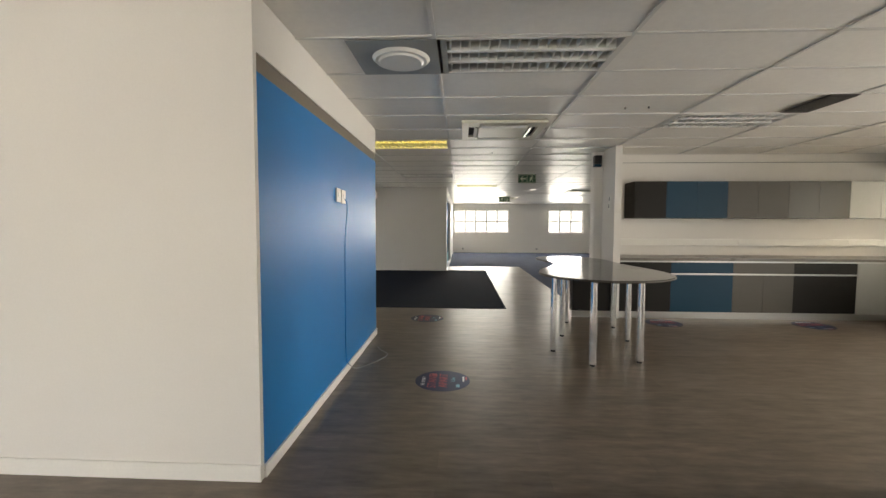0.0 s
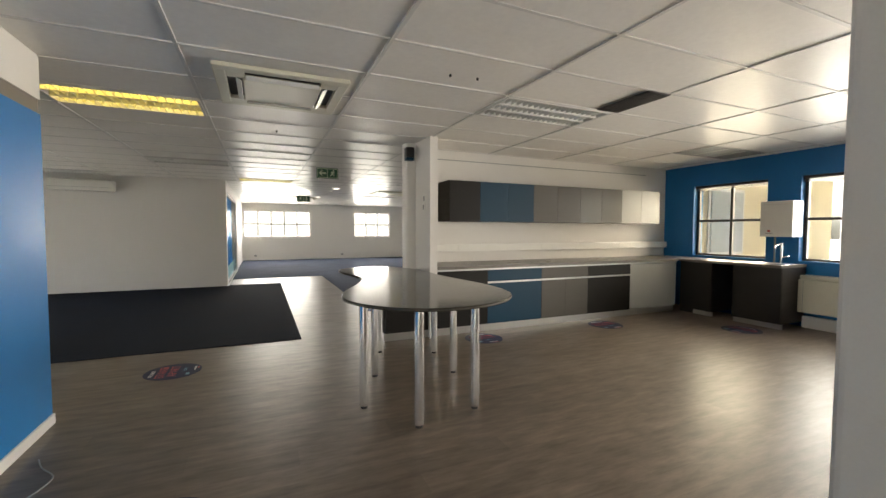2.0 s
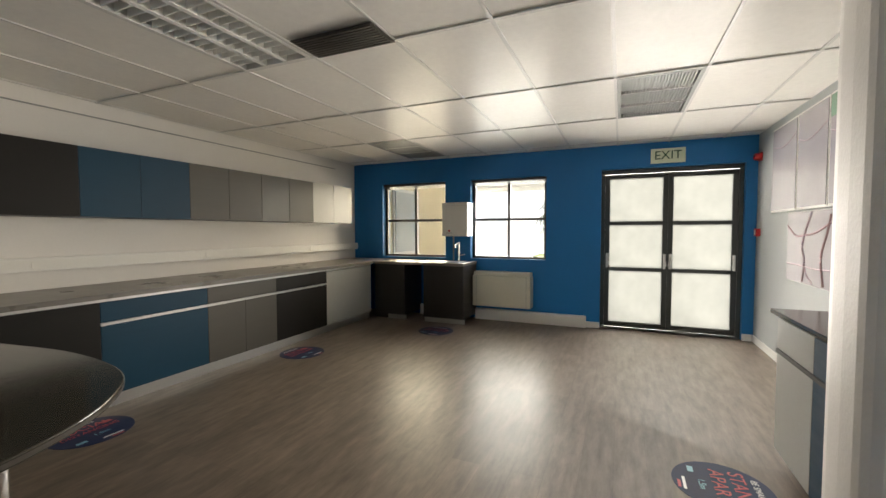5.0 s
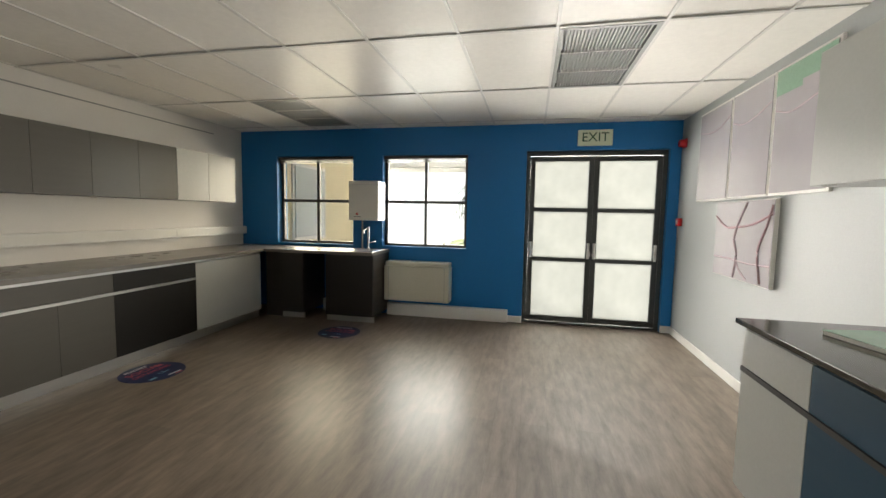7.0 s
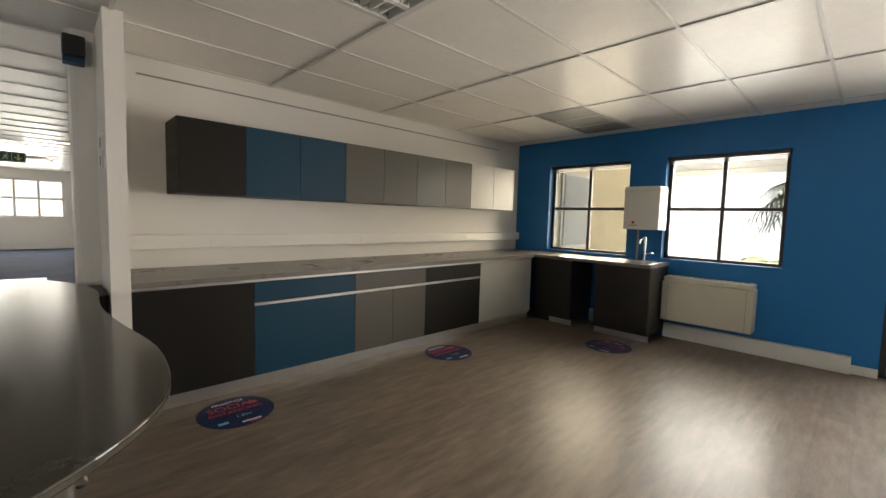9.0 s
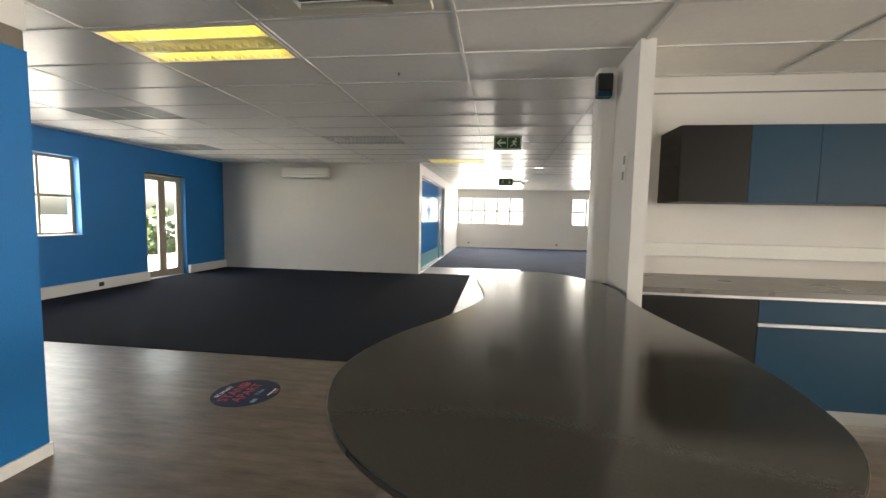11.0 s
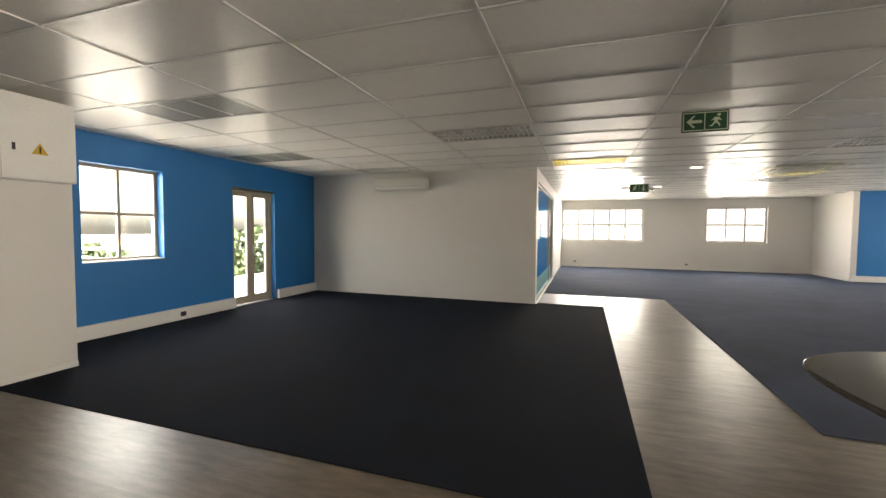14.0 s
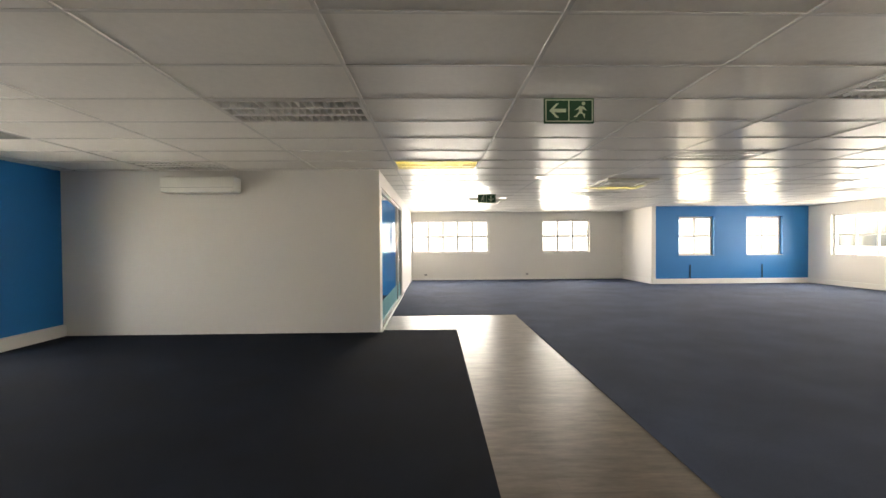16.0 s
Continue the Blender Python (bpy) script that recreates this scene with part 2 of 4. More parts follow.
# ---- building helpers ----
def box(bm, x0, x1, y0, y1, z0, z1, bevel=0.0):
    r = bmesh.ops.create_cube(bm, size=1.0, matrix=Matrix.Translation(((x0 + x1) / 2, (y0 + y1) / 2, (z0 + z1) / 2)) @ Matrix.Diagonal((abs(x1 - x0), abs(y1 - y0), abs(z1 - z0), 1)))
    if bevel:
        es = list({e for v in r["verts"] for e in v.link_edges})
        bmesh.ops.bevel(bm, geom=es, offset=bevel, segments=2, affect='EDGES', profile=0.5)
    return bm


def boxed(*dims, bevel=0.0):
    return box(bmesh.new(), *dims, bevel=bevel)


def rod(bm, a, b, r, seg=16):
    a, b = Vector(a), Vector(b)
    d = b - a
    m = Matrix.Translation((a + b) / 2) @ d.to_track_quat('Z', 'Y').to_matrix().to_4x4()
    bmesh.ops.create_cone(bm, cap_ends=True, segments=seg, radius1=r, radius2=r, depth=d.length, matrix=m)
    return bm


def part(name, bm, material, parent=None, label="", smooth=False):
    me = bpy.data.meshes.new(name)
    if smooth:
        for f in bm.faces:
            f.smooth = True
    bm.to_mesh(me)
    bm.free()
    me.materials.append(material)
    ob = new(name, me)
    if smooth:
        me.set_sharp_from_angle(angle=radians(40))
    if parent is not None:
        ob.parent = parent
        ob.matrix_parent_inverse = parent.matrix_basis.inverted()
    if label:
        tagged(ob, label)
    return ob


def thing(name, at, label, category, group="", kind=""):
    ob = new(name)
    ob.empty_display_size = 0.1
    ob.matrix_basis = Matrix.Translation(at)
    return tagged(ob, label, category, group, kind)


def structure(name, bm, material, label, category):
    return tagged(part(name, bm, material), label, category, kind="structure")


def curve_tube(name, pts, r, material, parent=None, label=""):
    """A smooth cable along the points, as a mesh."""
    bm = bmesh.new()
    P = []
    q = [Vector(p) for p in pts]
    q = [2 * q[0] - q[1]] + q + [2 * q[-1] - q[-2]]
    for i in range(1, len(q) - 2):
        for k in range(6):
            u = k / 6
            P.append(0.5 * (2 * q[i] + (q[i + 1] - q[i - 1]) * u + (2 * q[i - 1] - 5 * q[i] + 4 * q[i + 1] - q[i + 2]) * u * u + (3 * q[i] - q[i - 1] - 3 * q[i + 1] + q[i + 2]) * u ** 3))
    P.append(q[-2])
    rings = []
    for i, p in enumerate(P):
        d = (P[min(i + 1, len(P) - 1)] - P[max(i - 1, 0)]).normalized()
        rot = d.to_track_quat('Z', 'Y')
        rings.append([bm.verts.new(p + rot @ Vector((r * math.cos(a * math.tau / 6), r * math.sin(a * math.tau / 6), 0))) for a in range(6)])
    for a, b in zip(rings, rings[1:]):
        for k in range(6):
            bm.faces.new((a[k], a[(k + 1) % 6], b[(k + 1) % 6], b[k]))
    return part(name, bm, material, parent, label, smooth=True)


def lettering(text, size, material, m, parent, name="lettering", align='CENTER'):
    cu = bpy.data.curves.new(name, 'FONT')
    cu.body, cu.size, cu.align_x, cu.align_y, cu.extrude = text, size, align, 'CENTER', 0.0006
    tmp = bpy.data.objects.new(name, cu)
    scene.collection.objects.link(tmp)
    me = bpy.data.meshes.new_from_object(tmp.evaluated_get(bpy.context.evaluated_depsgraph_get()))
    bpy.data.objects.remove(tmp)
    me.materials.clear()
    me.materials.append(material)
    ob = new(name, me)
    ob.parent = parent
    ob.matrix_basis = m
    ob.matrix_parent_inverse = parent.matrix_basis.inverted()
    return ob


def wall(name, x0, x1, y0, y1, material, label, holes=(), z0=0.0, z1=2.66, along='y'):
    """A wall with openings (from, to, bottom, top) cut through it along its run."""
    bm = bmesh.new()
    a0, a1 = (y0, y1) if along == 'y' else (x0, x1)
    cuts = sorted({a0, a1, *(h[0] for h in holes), *(h[1] for h in holes)})
    for a, b in zip(cuts, cuts[1:]):
        mid = (a + b) / 2
        hs = sorted([h for h in holes if h[0] < mid < h[1]], key=lambda h: h[2])
        lo = z0
        spans = []
        for h in hs:
            if h[2] > lo:
                spans.append((lo, h[2]))
            lo = h[3]
        spans.append((lo, z1))
        for p, q in spans:
            if along == 'y':
                box(bm, x0, x1, a, b, p, q)
            else:
                box(bm, a, b, y0, y1, p, q)
    bmesh.ops.remove_doubles(bm, verts=bm.verts, dist=0.0005)
    return structure(name, bm, material, label, "wall")


# ---- large structure ----
CEIL = 2.53
XL, XE, YN, YS = -5.2, 7.55, 7.05, 1.16
floor = structure("floor", boxed(-5.45, 13.0, -3.2, 21.9, -0.12, 0.0), M_VINYL, "grey-brown wood-look vinyl plank floor", "floor")
structure("floor_carpet_1", boxed(-5.2, 0.87, 6.87, 12.80, 0.0005, 0.006), M_CARPET, "dark navy carpet tiles laid beside vinyl strip", "carpet")
bmc = bmesh.new()
for d in ((2.07, 12.85, 8.27, 14.12), (-0.33, 12.85, 14.12, 21.6), (-5.2, -0.45, 12.8, 21.6)):
    box(bmc, d[0], d[1], d[2], d[3], 0.0005, 0.006)
structure("floor_carpet_2", bmc, M_CARPET_B, "slate-blue carpet tiles across the open office", "carpet")

wall("wall_east_kitchen", XE, XE + 0.25, YS - 0.2, YN, M_BLUE, "royal blue painted kitchen wall with windows and door",
     [(5.29, 6.47, 0.93, 2.17), (3.69, 4.86, 0.93, 2.17), (1.28, 2.94, 0.0, 2.21)])
wall("wall_north_kitchen", 2.40, 12.85, YN, YN + 0.18, M_WHITE, "white painted wall behind the kitchen units", along='x')
wall("wall_south_kitchen", 2.62, XE, YS - 0.18, YS, M_GREY, "grey painted wall with posters", along='x')
wall("wall_back", -5.2, 2.62, -3.2, -3.0, M_WHITE, "white end wall with a wide window", [(-3.6, -1.2, 0.9, 2.2)], along='x')
wall("wall_white_near", -5.2, -0.98, 2.18, 2.33, M_WHITE, "white painted wall beside blue wall", along='x')
wall("wall_west", XL - 0.25, XL, -3.0, 21.6, M_BLUE, "royal blue painted wall with window and glazed door",
     [(8.14, 9.17, 0.94, 2.17), (10.40, 11.42, 0.0, 2.09), (14.0, 16.0, 0.9, 2.2)])
wall("wall_box", XL, -0.33, 12.66, 12.80, M_WHITE, "white painted partition of the meeting room", along='x')
wall("wall_partition", -0.45, -0.33, 12.80, 21.6, M_WHITE, "white partition with a glazed opening", [(12.93, 17.15, 0.0, 2.31)])
wall("wall_far", -5.2, 7.75, 21.6, 21.85, M_WHITE, "white far wall with two wide windows", [(-0.31, 2.58, 1.0, 2.24), (4.55, 6.38, 1.0, 2.24)], along='x')
wall("wall_return", 7.62, 7.76, 19.515, 21.6, M_WHITE, "white return wall beside blue bay")
wall("wall_blue_bay", 7.76, 12.85, 19.52, 19.77, M_BLUE, "bright blue painted wall with two windows", [(8.53, 9.70, 0.93, 2.2), (10.78, 11.99, 0.93, 2.2)], along='x')
wall("wall_east_office", 12.85, 13.1, YN, 19.77, M_WHITE, "white painted office wall with wide windows", [(16.2, 18.75, 0.93, 2.2), (11.5, 14.0, 0.93, 2.2)])
# meeting room: blue wall seen through the glazing
wall("wall_meeting_room", -5.2, -0.45, 17.22, 17.34, M_BLUE, "blue painted wall inside the meeting room", along='x')

# the blue feature wall, slightly out of square, with a white bulkhead over it
def slab(pts, z0, z1):
    bm = bmesh.new()
    lo = [bm.verts.new((x, y, z0)) for x, y in pts]
    hi = [bm.verts.new((x, y, z1)) for x, y in pts]
    bm.faces.new(lo[::-1])
    bm.faces.new(hi)
    for i in range(len(pts)):
        j = (i + 1) % len(pts)
        bm.faces.new((lo[i], lo[j], hi[j], hi[i]))
    bmesh.ops.recalc_face_normals(bm, faces=bm.faces)
    return bm


structure("wall_stub", slab([(2.34, -3.0), (2.62, -3.0), (2.62, 2.236), (2.55, 2.256), (2.46, 2.271), (2.39, 2.278), (2.368, 2.276), (2.352, 2.268), (2.343, 2.254), (2.34, 2.235)], 0.0, 2.66),
          M_WHITE, "white wall end with rounded nose beside the kitchen entrance", "wall")
feature = structure("wall_feature", slab([(-0.925, 2.213), (-0.938, 5.195), (-1.25, 5.195), (-1.25, 2.335)], 0.0, 2.145), M_BLUE, "royal blue satin feature wall", "wall")
structure("wall_feature_bulkhead", slab([(-0.925, 2.213), (-0.938, 5.195), (-1.25, 5.195), (-1.25, 2.335)], 2.243, 2.60), M_WHITE, "white plaster bulkhead above blue wall", "bulkhead")
# strip set back 1 cm, the gap's shade put into its colour
structure("bulkhead_shade_strip", slab([(-0.935, 2.214), (-0.946, 5.187), (-1.24, 5.187), (-1.24, 2.334)], 2.145, 2.243), M_SHADOWGAP, "recessed strip between blue wall and bulkhead, its shade painted brown", "trim")
structure("wall_white_corner", slab([(-0.922, 2.178), (-0.922, 2.2125), (-1.1, 2.2125), (-1.1, 2.178)], 0.0, 2.60), M_WHITE, "white wall corner", "wall")
wall("wall_feature_back", -5.2, -1.25, 5.035, 5.195, M_WHITE, "white wall behind blue wall", along='x')
structure("baseboard_feature", slab([(-0.911, 2.2135), (-0.926, 5.203), (-0.94, 5.203), (-0.923, 2.2135)], 0.0, 0.07), M_TRIM, "white skirting along blue wall", "skirting")
structure("baseboard_near", boxed(-5.2, -0.92, 2.168, 2.1775, 0.0, 0.09), M_TRIM, "white skirting along white wall", "skirting")

# pier between kitchen and office
structure("wall_pier", boxed(2.36, 2.46, 6.27, 7.05, 0.0, 2.60), M_WHITE, "white wall end dividing kitchen from office", "wall")
structure("column", boxed(2.225, 2.40, 6.80, 6.99, 0.0, 2.60, bevel=0.03), M_WHITE, "white plastered column at kitchen wall end", "column")

# white electrical cupboard block by the west wall
wall("wall_cupboard", XL, -4.20, 6.87, 7.50, M_WHITE, "white boxed-out service cupboard", [], along='x')

for nm, d in (("baseboard_south", (2.62, XE, YS, YS + 0.014, 0.0, 0.085)), ("baseboard_east", (XE - 0.014, XE, 2.94, 3.12, 0, 0.085)), ("baseboard_east_2", (XE - 0.014, XE, 1.175, 1.28, 0, 0.085)),
              ("baseboard_stub", (2.326, 2.34, -3.0, 2.22, 0, 0.085)), ("baseboard_box", (XL, -0.33, 12.646, 12.66, 0.006, 0.02)),
              ("baseboard_far", (-0.33, 7.62, 21.585, 21.6, 0.006, 0.09)), ("baseboard_return", (7.605, 7.62, 19.515, 21.585, 0.006, 0.16)),
              ("baseboard_partition", (-0.33, -0.316, 17.35, 21.585, 0.006, 0.09)), ("baseboard_office", (12.835, 12.85, 7.23, 19.46, 0.006, 0.16)),
              ("baseboard_cupboard", (-4.2, -4.186, 6.87, 7.5, 0.006, 0.06))):
    structure(nm, boxed(*d, bevel=0.003), M_TRIM, "white painted skirting board", "skirting")

# ---- ceiling: lay-in tiles on exposed tees ----
GX, GY, PX, PY = -0.05, 2.74, 1.225, 0.612
FIX = {}

LIGHTS_OFF = [(0, 0), (2, 3), (-1, 11), (-3, 15), (3, 14), (3, 10), (-3, 19), (6, 12), (6, 18), (3, 21), (6, 24), (8, 20)]
LIGHTS_ON = [(-1, 5), (0, 15), (3, 19)]
GRILLES = [(4, -1), (5, 4), (-3, 8), (-4, 12)]
for c in LIGHTS_OFF + LIGHTS_ON + GRILLES:
    FIX[c] = 1
bm = bmesh.new()
rng = random.Random(3)
I0, I1, J0, J1 = -5, 11, -11, 31
for i in range(I0, I1):
    for j in range(J0, J1):
        if (i, j) in FIX:
            continue
        x, y = GX + i * PX, GY + j * PY
        dz = rng.uniform(0.0, 0.003)
        tx, ty = rng.uniform(-0.0022, 0.0022), rng.uniform(-0.0025, 0.0025)
        vs = []
        for zz, inset in ((CEIL + 0.006 + dz, 0.008), (CEIL + 0.020, 0.008)):
            for sx, sy in ((0, 0), (1, 0), (1, 1), (0, 1)):
                px = x + inset + sx * (PX - 2 * inset)
                py = y + inset + sy * (PY - 2 * inset)
                vs.append(bm.verts.new((px, py, zz + (sx - 0.5) * tx + (sy - 0.5) * ty)))
        bm.faces.new((vs[3], vs[2], vs[1], vs[0]))
        for k in range(4):
            bm.faces.new((vs[k], vs[(k + 1) % 4], vs[4 + (k + 1) % 4], vs[4 + k]))
ceiling = structure("ceiling", bm, M_TILE, "white vinyl-faced lay-in ceiling tiles", "ceiling")
bm = bmesh.new()
for i in range(I0, I1 + 1):
    box(bm, GX + i * PX - 0.012, GX + i * PX + 0.012, GY + J0 * PY, GY + J1 * PY, CEIL - 0.001, CEIL + 0.03)
for j in range(J0, J1 + 1):
    box(bm, GX + I0 * PX, GX + I1 * PX, GY + j * PY - 0.011, GY + j * PY + 0.011, CEIL, CEIL + 0.028)
structure("ceiling_grid", bm, M_TBAR, "white exposed ceiling tee grid", "ceiling")
structure("ceiling_slab", boxed(-5.45, 13.1, -3.2, 21.85, 2.80, 2.95), M_WHITE, "concrete soffit above the tiles", "ceiling")
structure("ceiling_edge", boxed(-5.45, 13.1, -3.2, 21.85, 2.77, 2.795), M_WHITE, "closing board above the tiles", "ceiling")


# ---- windows and doors ----
def window(name, axis, plane, a0, a1, z0, z1, cols, rows, mat, label, bar=0.045, depth=0.05, glassmat=None, sill=None, inward=1):
    """A window in the plane across axis ('x' or 'y'), with bars and one pane a field."""
    at = (plane, (a0 + a1) / 2, z0) if axis == 'x' else ((a0 + a1) / 2, plane, z0)
    w = thing(name, at, label, "window", kind="structure")

    def bar_box(p, q, u, v, d=depth, bv=0.004):
        return boxed(plane - d / 2, plane + d / 2, p, q, u, v, bevel=bv) if axis == 'x' else boxed(p, q, plane - d / 2, plane + d / 2, u, v, bevel=bv)
    fr = bmesh.new()
    for p, q, u, v in ((a0, a0 + bar, z0, z1), (a1 - bar, a1, z0, z1), (a0 + bar, a1 - bar, z0, z0 + bar), (a0 + bar, a1 - bar, z1 - bar, z1)):
        if axis == 'x':
            box(fr, plane - depth / 2, plane + depth / 2, p, q, u, v)
        else:
            box(fr, p, q, plane - depth / 2, plane + depth / 2, u, v)
    part("window_frame", fr, mat, w)
    A = [a0 + bar + (a1 - a0 - 2 * bar) * k / cols for k in range(cols + 1)]
    Z = [z0 + bar + (z1 - z0 - 2 * bar) * k / rows for k in range(rows + 1)]
    for k in range(1, cols):
        part("mullion", bar_box(A[k] - bar * 0.45, A[k] + bar * 0.45, z0 + bar, z1 - bar, depth * 0.9), mat, w)
    for k in range(1, rows):
        part("transom", bar_box(a0 + bar, a1 - bar, Z[k] - bar * 0.45, Z[k] + bar * 0.45, depth * 0.8), mat, w)
    for i in range(cols):
        for j in range(rows):
            p = part("pane", bar_box(A[i], A[i + 1], Z[j], Z[j + 1], 0.006, 0), glassmat or M_CLEAR, w)
            p.visible_shadow = False
    if sill:
        if axis == 'x':
            part("window_sill", boxed(min(plane, sill), max(plane, sill), a0, a1, z0 - 0.004, z0 + 0.012, bevel=0.003), M_TRIM if mat is not M_BRONZE else M_BLUE, w)
        else:
            part("window_sill", boxed(a0, a1, min(plane, sill), max(plane, sill), z0 - 0.004, z0 + 0.012, bevel=0.003), M_TRIM, w)
    return w


KW = "dark bronze kitchen window with four clear panes"
window("window_1", 'x', 7.68, 5.29, 6.47, 0.93, 2.17, 2, 2, M_BRONZE, KW, sill=7.545)
window("window_2", 'x', 7.68, 3.69, 4.86, 0.93, 2.17, 2, 2, M_BRONZE, KW, sill=7.545)
window("window_3", 'x', -5.35, 8.14, 9.17, 0.94, 2.17, 2, 2, M_SAND, "sand-coloured window in blue wall", sill=-5.19)
window("window_4", 'y', 21.70, -0.31, 2.58, 1.0, 2.24, 5, 2, M_WWHITE, "wide white window with ten small panes", bar=0.07, sill=21.59)
window("window_5", 'y', 21.70, 4.55, 6.38, 1.0, 2.24, 3, 2, M_WWHITE, "white window with six small panes", bar=0.07, sill=21.59)
window("window_6", 'y', 19.66, 8.53, 9.70, 0.93, 2.2, 2, 2, M_WWHITE, "four-pane window in bright blue wall", bar=0.065, sill=19.51)
window("window_7", 'y', 19.66, 10.78, 11.99, 0.93, 2.2, 2, 2, M_WWHITE, "four-pane window in bright blue wall", bar=0.065, sill=19.51)
window("window_8", 'x', 12.97, 16.2, 18.75, 0.93, 2.2, 4, 2, M_WWHITE, "wide white office window", sill=12.84)
window("window_9", 'x', 12.97, 11.5, 14.0, 0.93, 2.2, 4, 2, M_WWHITE, "wide white office window", sill=12.84)
window("window_10", 'y', -3.1, -3.6, -1.2, 0.9, 2.2, 4, 2, M_WWHITE, "wide white window in end wall", sill=-2.99)
# added opening, placed so that daylight reaches the blue meeting room wall
window("window_11", 'x', -5.35, 14.0, 16.0, 0.9, 2.2, 3, 2, M_SAND, "added window that lets light into the meeting room", sill=-5.19)


def blind(y0, y1):
    b = thing("rolled_blind", (7.60, (y0 + y1) / 2, 2.15), "dark raised venetian blind at the window head", "blind", "kitchen blinds")
    part("head_rail", boxed(7.58, 7.64, y0 + 0.01, y1 - 0.01, 2.125, 2.165, bevel=0.004), M_BRONZE, b)
    for k in range(3):
        part("slat", boxed(7.585, 7.635, y0 + 0.015, y1 - 0.015, 2.085 + k * 0.013, 2.090 + k * 0.013), M_BRONZE, b)


blind(5.29, 6.47)
blind(3.69, 4.86)


def glazed_leaf(parent, axis, plane, a0, a1, z0, z1, rails, mat, gmat, stile=0.06, depth=0.045, bottom=0.07):
    """One leaf of a glazed door as a part, with its panes and stiles under it."""
    bm = bmesh.new()

    def add(b, p, q, u, v, d=depth):
        if axis == 'x':
            box(b, plane - d / 2, plane + d / 2, p, q, u, v)
        else:
            box(b, p, q, plane - d / 2, plane + d / 2, u, v)
        return b
    add(bm, a0, a0 + stile, z0, z1)
    add(bm, a1 - stile, a1, z0, z1)
    add(bm, a0 + stile, a1 - stile, z0, z0 + bottom)
    add(bm, a0 + stile, a1 - stile, z1 - stile, z1)
    for r in rails:
        add(bm, a0 + stile, a1 - stile, r - 0.025, r + 0.025)
    leaf = part("door_leaf", bm, mat, parent)
    zs = [z0 + bottom] + [r for r in rails] + [z1 - stile]
    for u, v in zip(zs, zs[1:]):
        p = part("pane", add(bmesh.new(), a0 + stile, a1 - stile, u + (0.025 if u in rails else 0), v - (0.025 if v in rails else 0), 0.008), gmat, leaf)
        p.visible_shadow = False
    return leaf


d1 = thing("door_1", (7.66, 2.16, 0), "black aluminium double door with frosted panes", "door", kind="structure")
bm = bmesh.new()
for d in ((1.28, 1.33, 0, 2.21), (2.89, 2.94, 0, 2.21), (1.33, 2.89, 2.15, 2.21), (1.33, 2.89, 0, 0.025)):
    box(bm, 7.62, 7.70, *d)
part("door_frame", bm, M_DOORFRAME, d1)
la = glazed_leaf(d1, 'x', 7.655, 1.331, 2.1095, 0.03, 2.145, (0.84, 1.475), M_DOORFRAME, M_FROST)
lb = glazed_leaf(d1, 'x', 7.655, 2.1105, 2.889, 0.03, 2.145, (0.84, 1.475), M_DOORFRAME, M_FROST)
for lf, y in ((la, 1.365), (lb, 2.855), (la, 2.075), (lb, 2.145)):
    bm = boxed(7.605, 7.632, y - 0.016, y + 0.016, 0.86, 1.06, bevel=0.004)
    rod(bm, (7.60, y, 1.0), (7.60, y + (0.02 if y < 2.11 else -0.02), 0.90), 0.010, 10)
    part("door_handle", bm, M_ALU, lf, "satin aluminium pull handle")

d2 = thing("door_2", (-5.33, 10.91, 0), "sand-coloured glazed double door to terrace", "door", kind="structure")
bm = bmesh.new()
for d in ((10.40, 10.44, 0, 2.09), (11.38, 11.42, 0, 2.09), (10.44, 11.38, 2.04, 2.09)):
    box(bm, -5.37, -5.29, *d)
part("door_frame", bm, M_SAND, d2)
glazed_leaf(d2, 'x', -5.33, 10.445, 10.908, 0.01, 2.035, (), M_SAND, M_CLEAR, stile=0.085, bottom=0.14)
lb = glazed_leaf(d2, 'x', -5.33, 10.912, 11.375, 0.01, 2.035, (), M_SAND, M_CLEAR, stile=0.085, bottom=0.14)
part("door_handle", rod(boxed(-5.30, -5.285, 10.93, 10.965, 0.92, 1.08, bevel=0.004), (-5.265, 10.95, 1.02), (-5.265, 11.06, 1.02), 0.009, 10), M_ALU, lb)
part("blind_box", boxed(-5.28, -5.2, 10.40, 11.42, 2.045, 2.085, bevel=0.004), M_BRONZE, d2, "dark blind box over door")

d3 = thing("door_3", (-4.6, 6.85, 0), "white panelled door to the service cupboard", "door", kind="structure")
bm = bmesh.new()
for d in ((-5.02, -4.95, 0, 2.10), (-4.33, -4.26, 0, 2.10)):
    box(bm, d[0], d[1], 6.835, 6.868, d[2], d[3])
box(bm, -4.95, -4.33, 6.835, 6.868, 2.04, 2.10)
part("door_frame", bm, M_TRIM, d3)
lf = part("door_leaf", boxed(-4.945, -4.335, 6.845, 6.866, 0.01, 2.035, bevel=0.003), M_TRIM, d3)
for z0, z1 in ((0.15, 0.95), (1.1, 1.9)):
    part("door_panel", boxed(-4.86, -4.42, 6.838, 6.846, z0, z1, bevel=0.008), M_TRIM, lf)
part("door_handle", rod(boxed(-4.41, -4.37, 6.832, 6.845, 0.95, 1.12, bevel=0.003), (-4.39, 6.80, 1.05), (-4.50, 6.80, 1.05), 0.010, 10), M_CHROME, lf)

# glazed screen of the meeting room
gs = thing("glazed_screen", (-0.39, 15.2, 0), "aluminium-framed clear glass screen of meeting room", "glass partition", kind="structure")
bm = bmesh.new()
for y in (12.931, 16.2, 17.089):
    box(bm, -0.42, -0.36, y, y + 0.06, 0.0, 2.309)
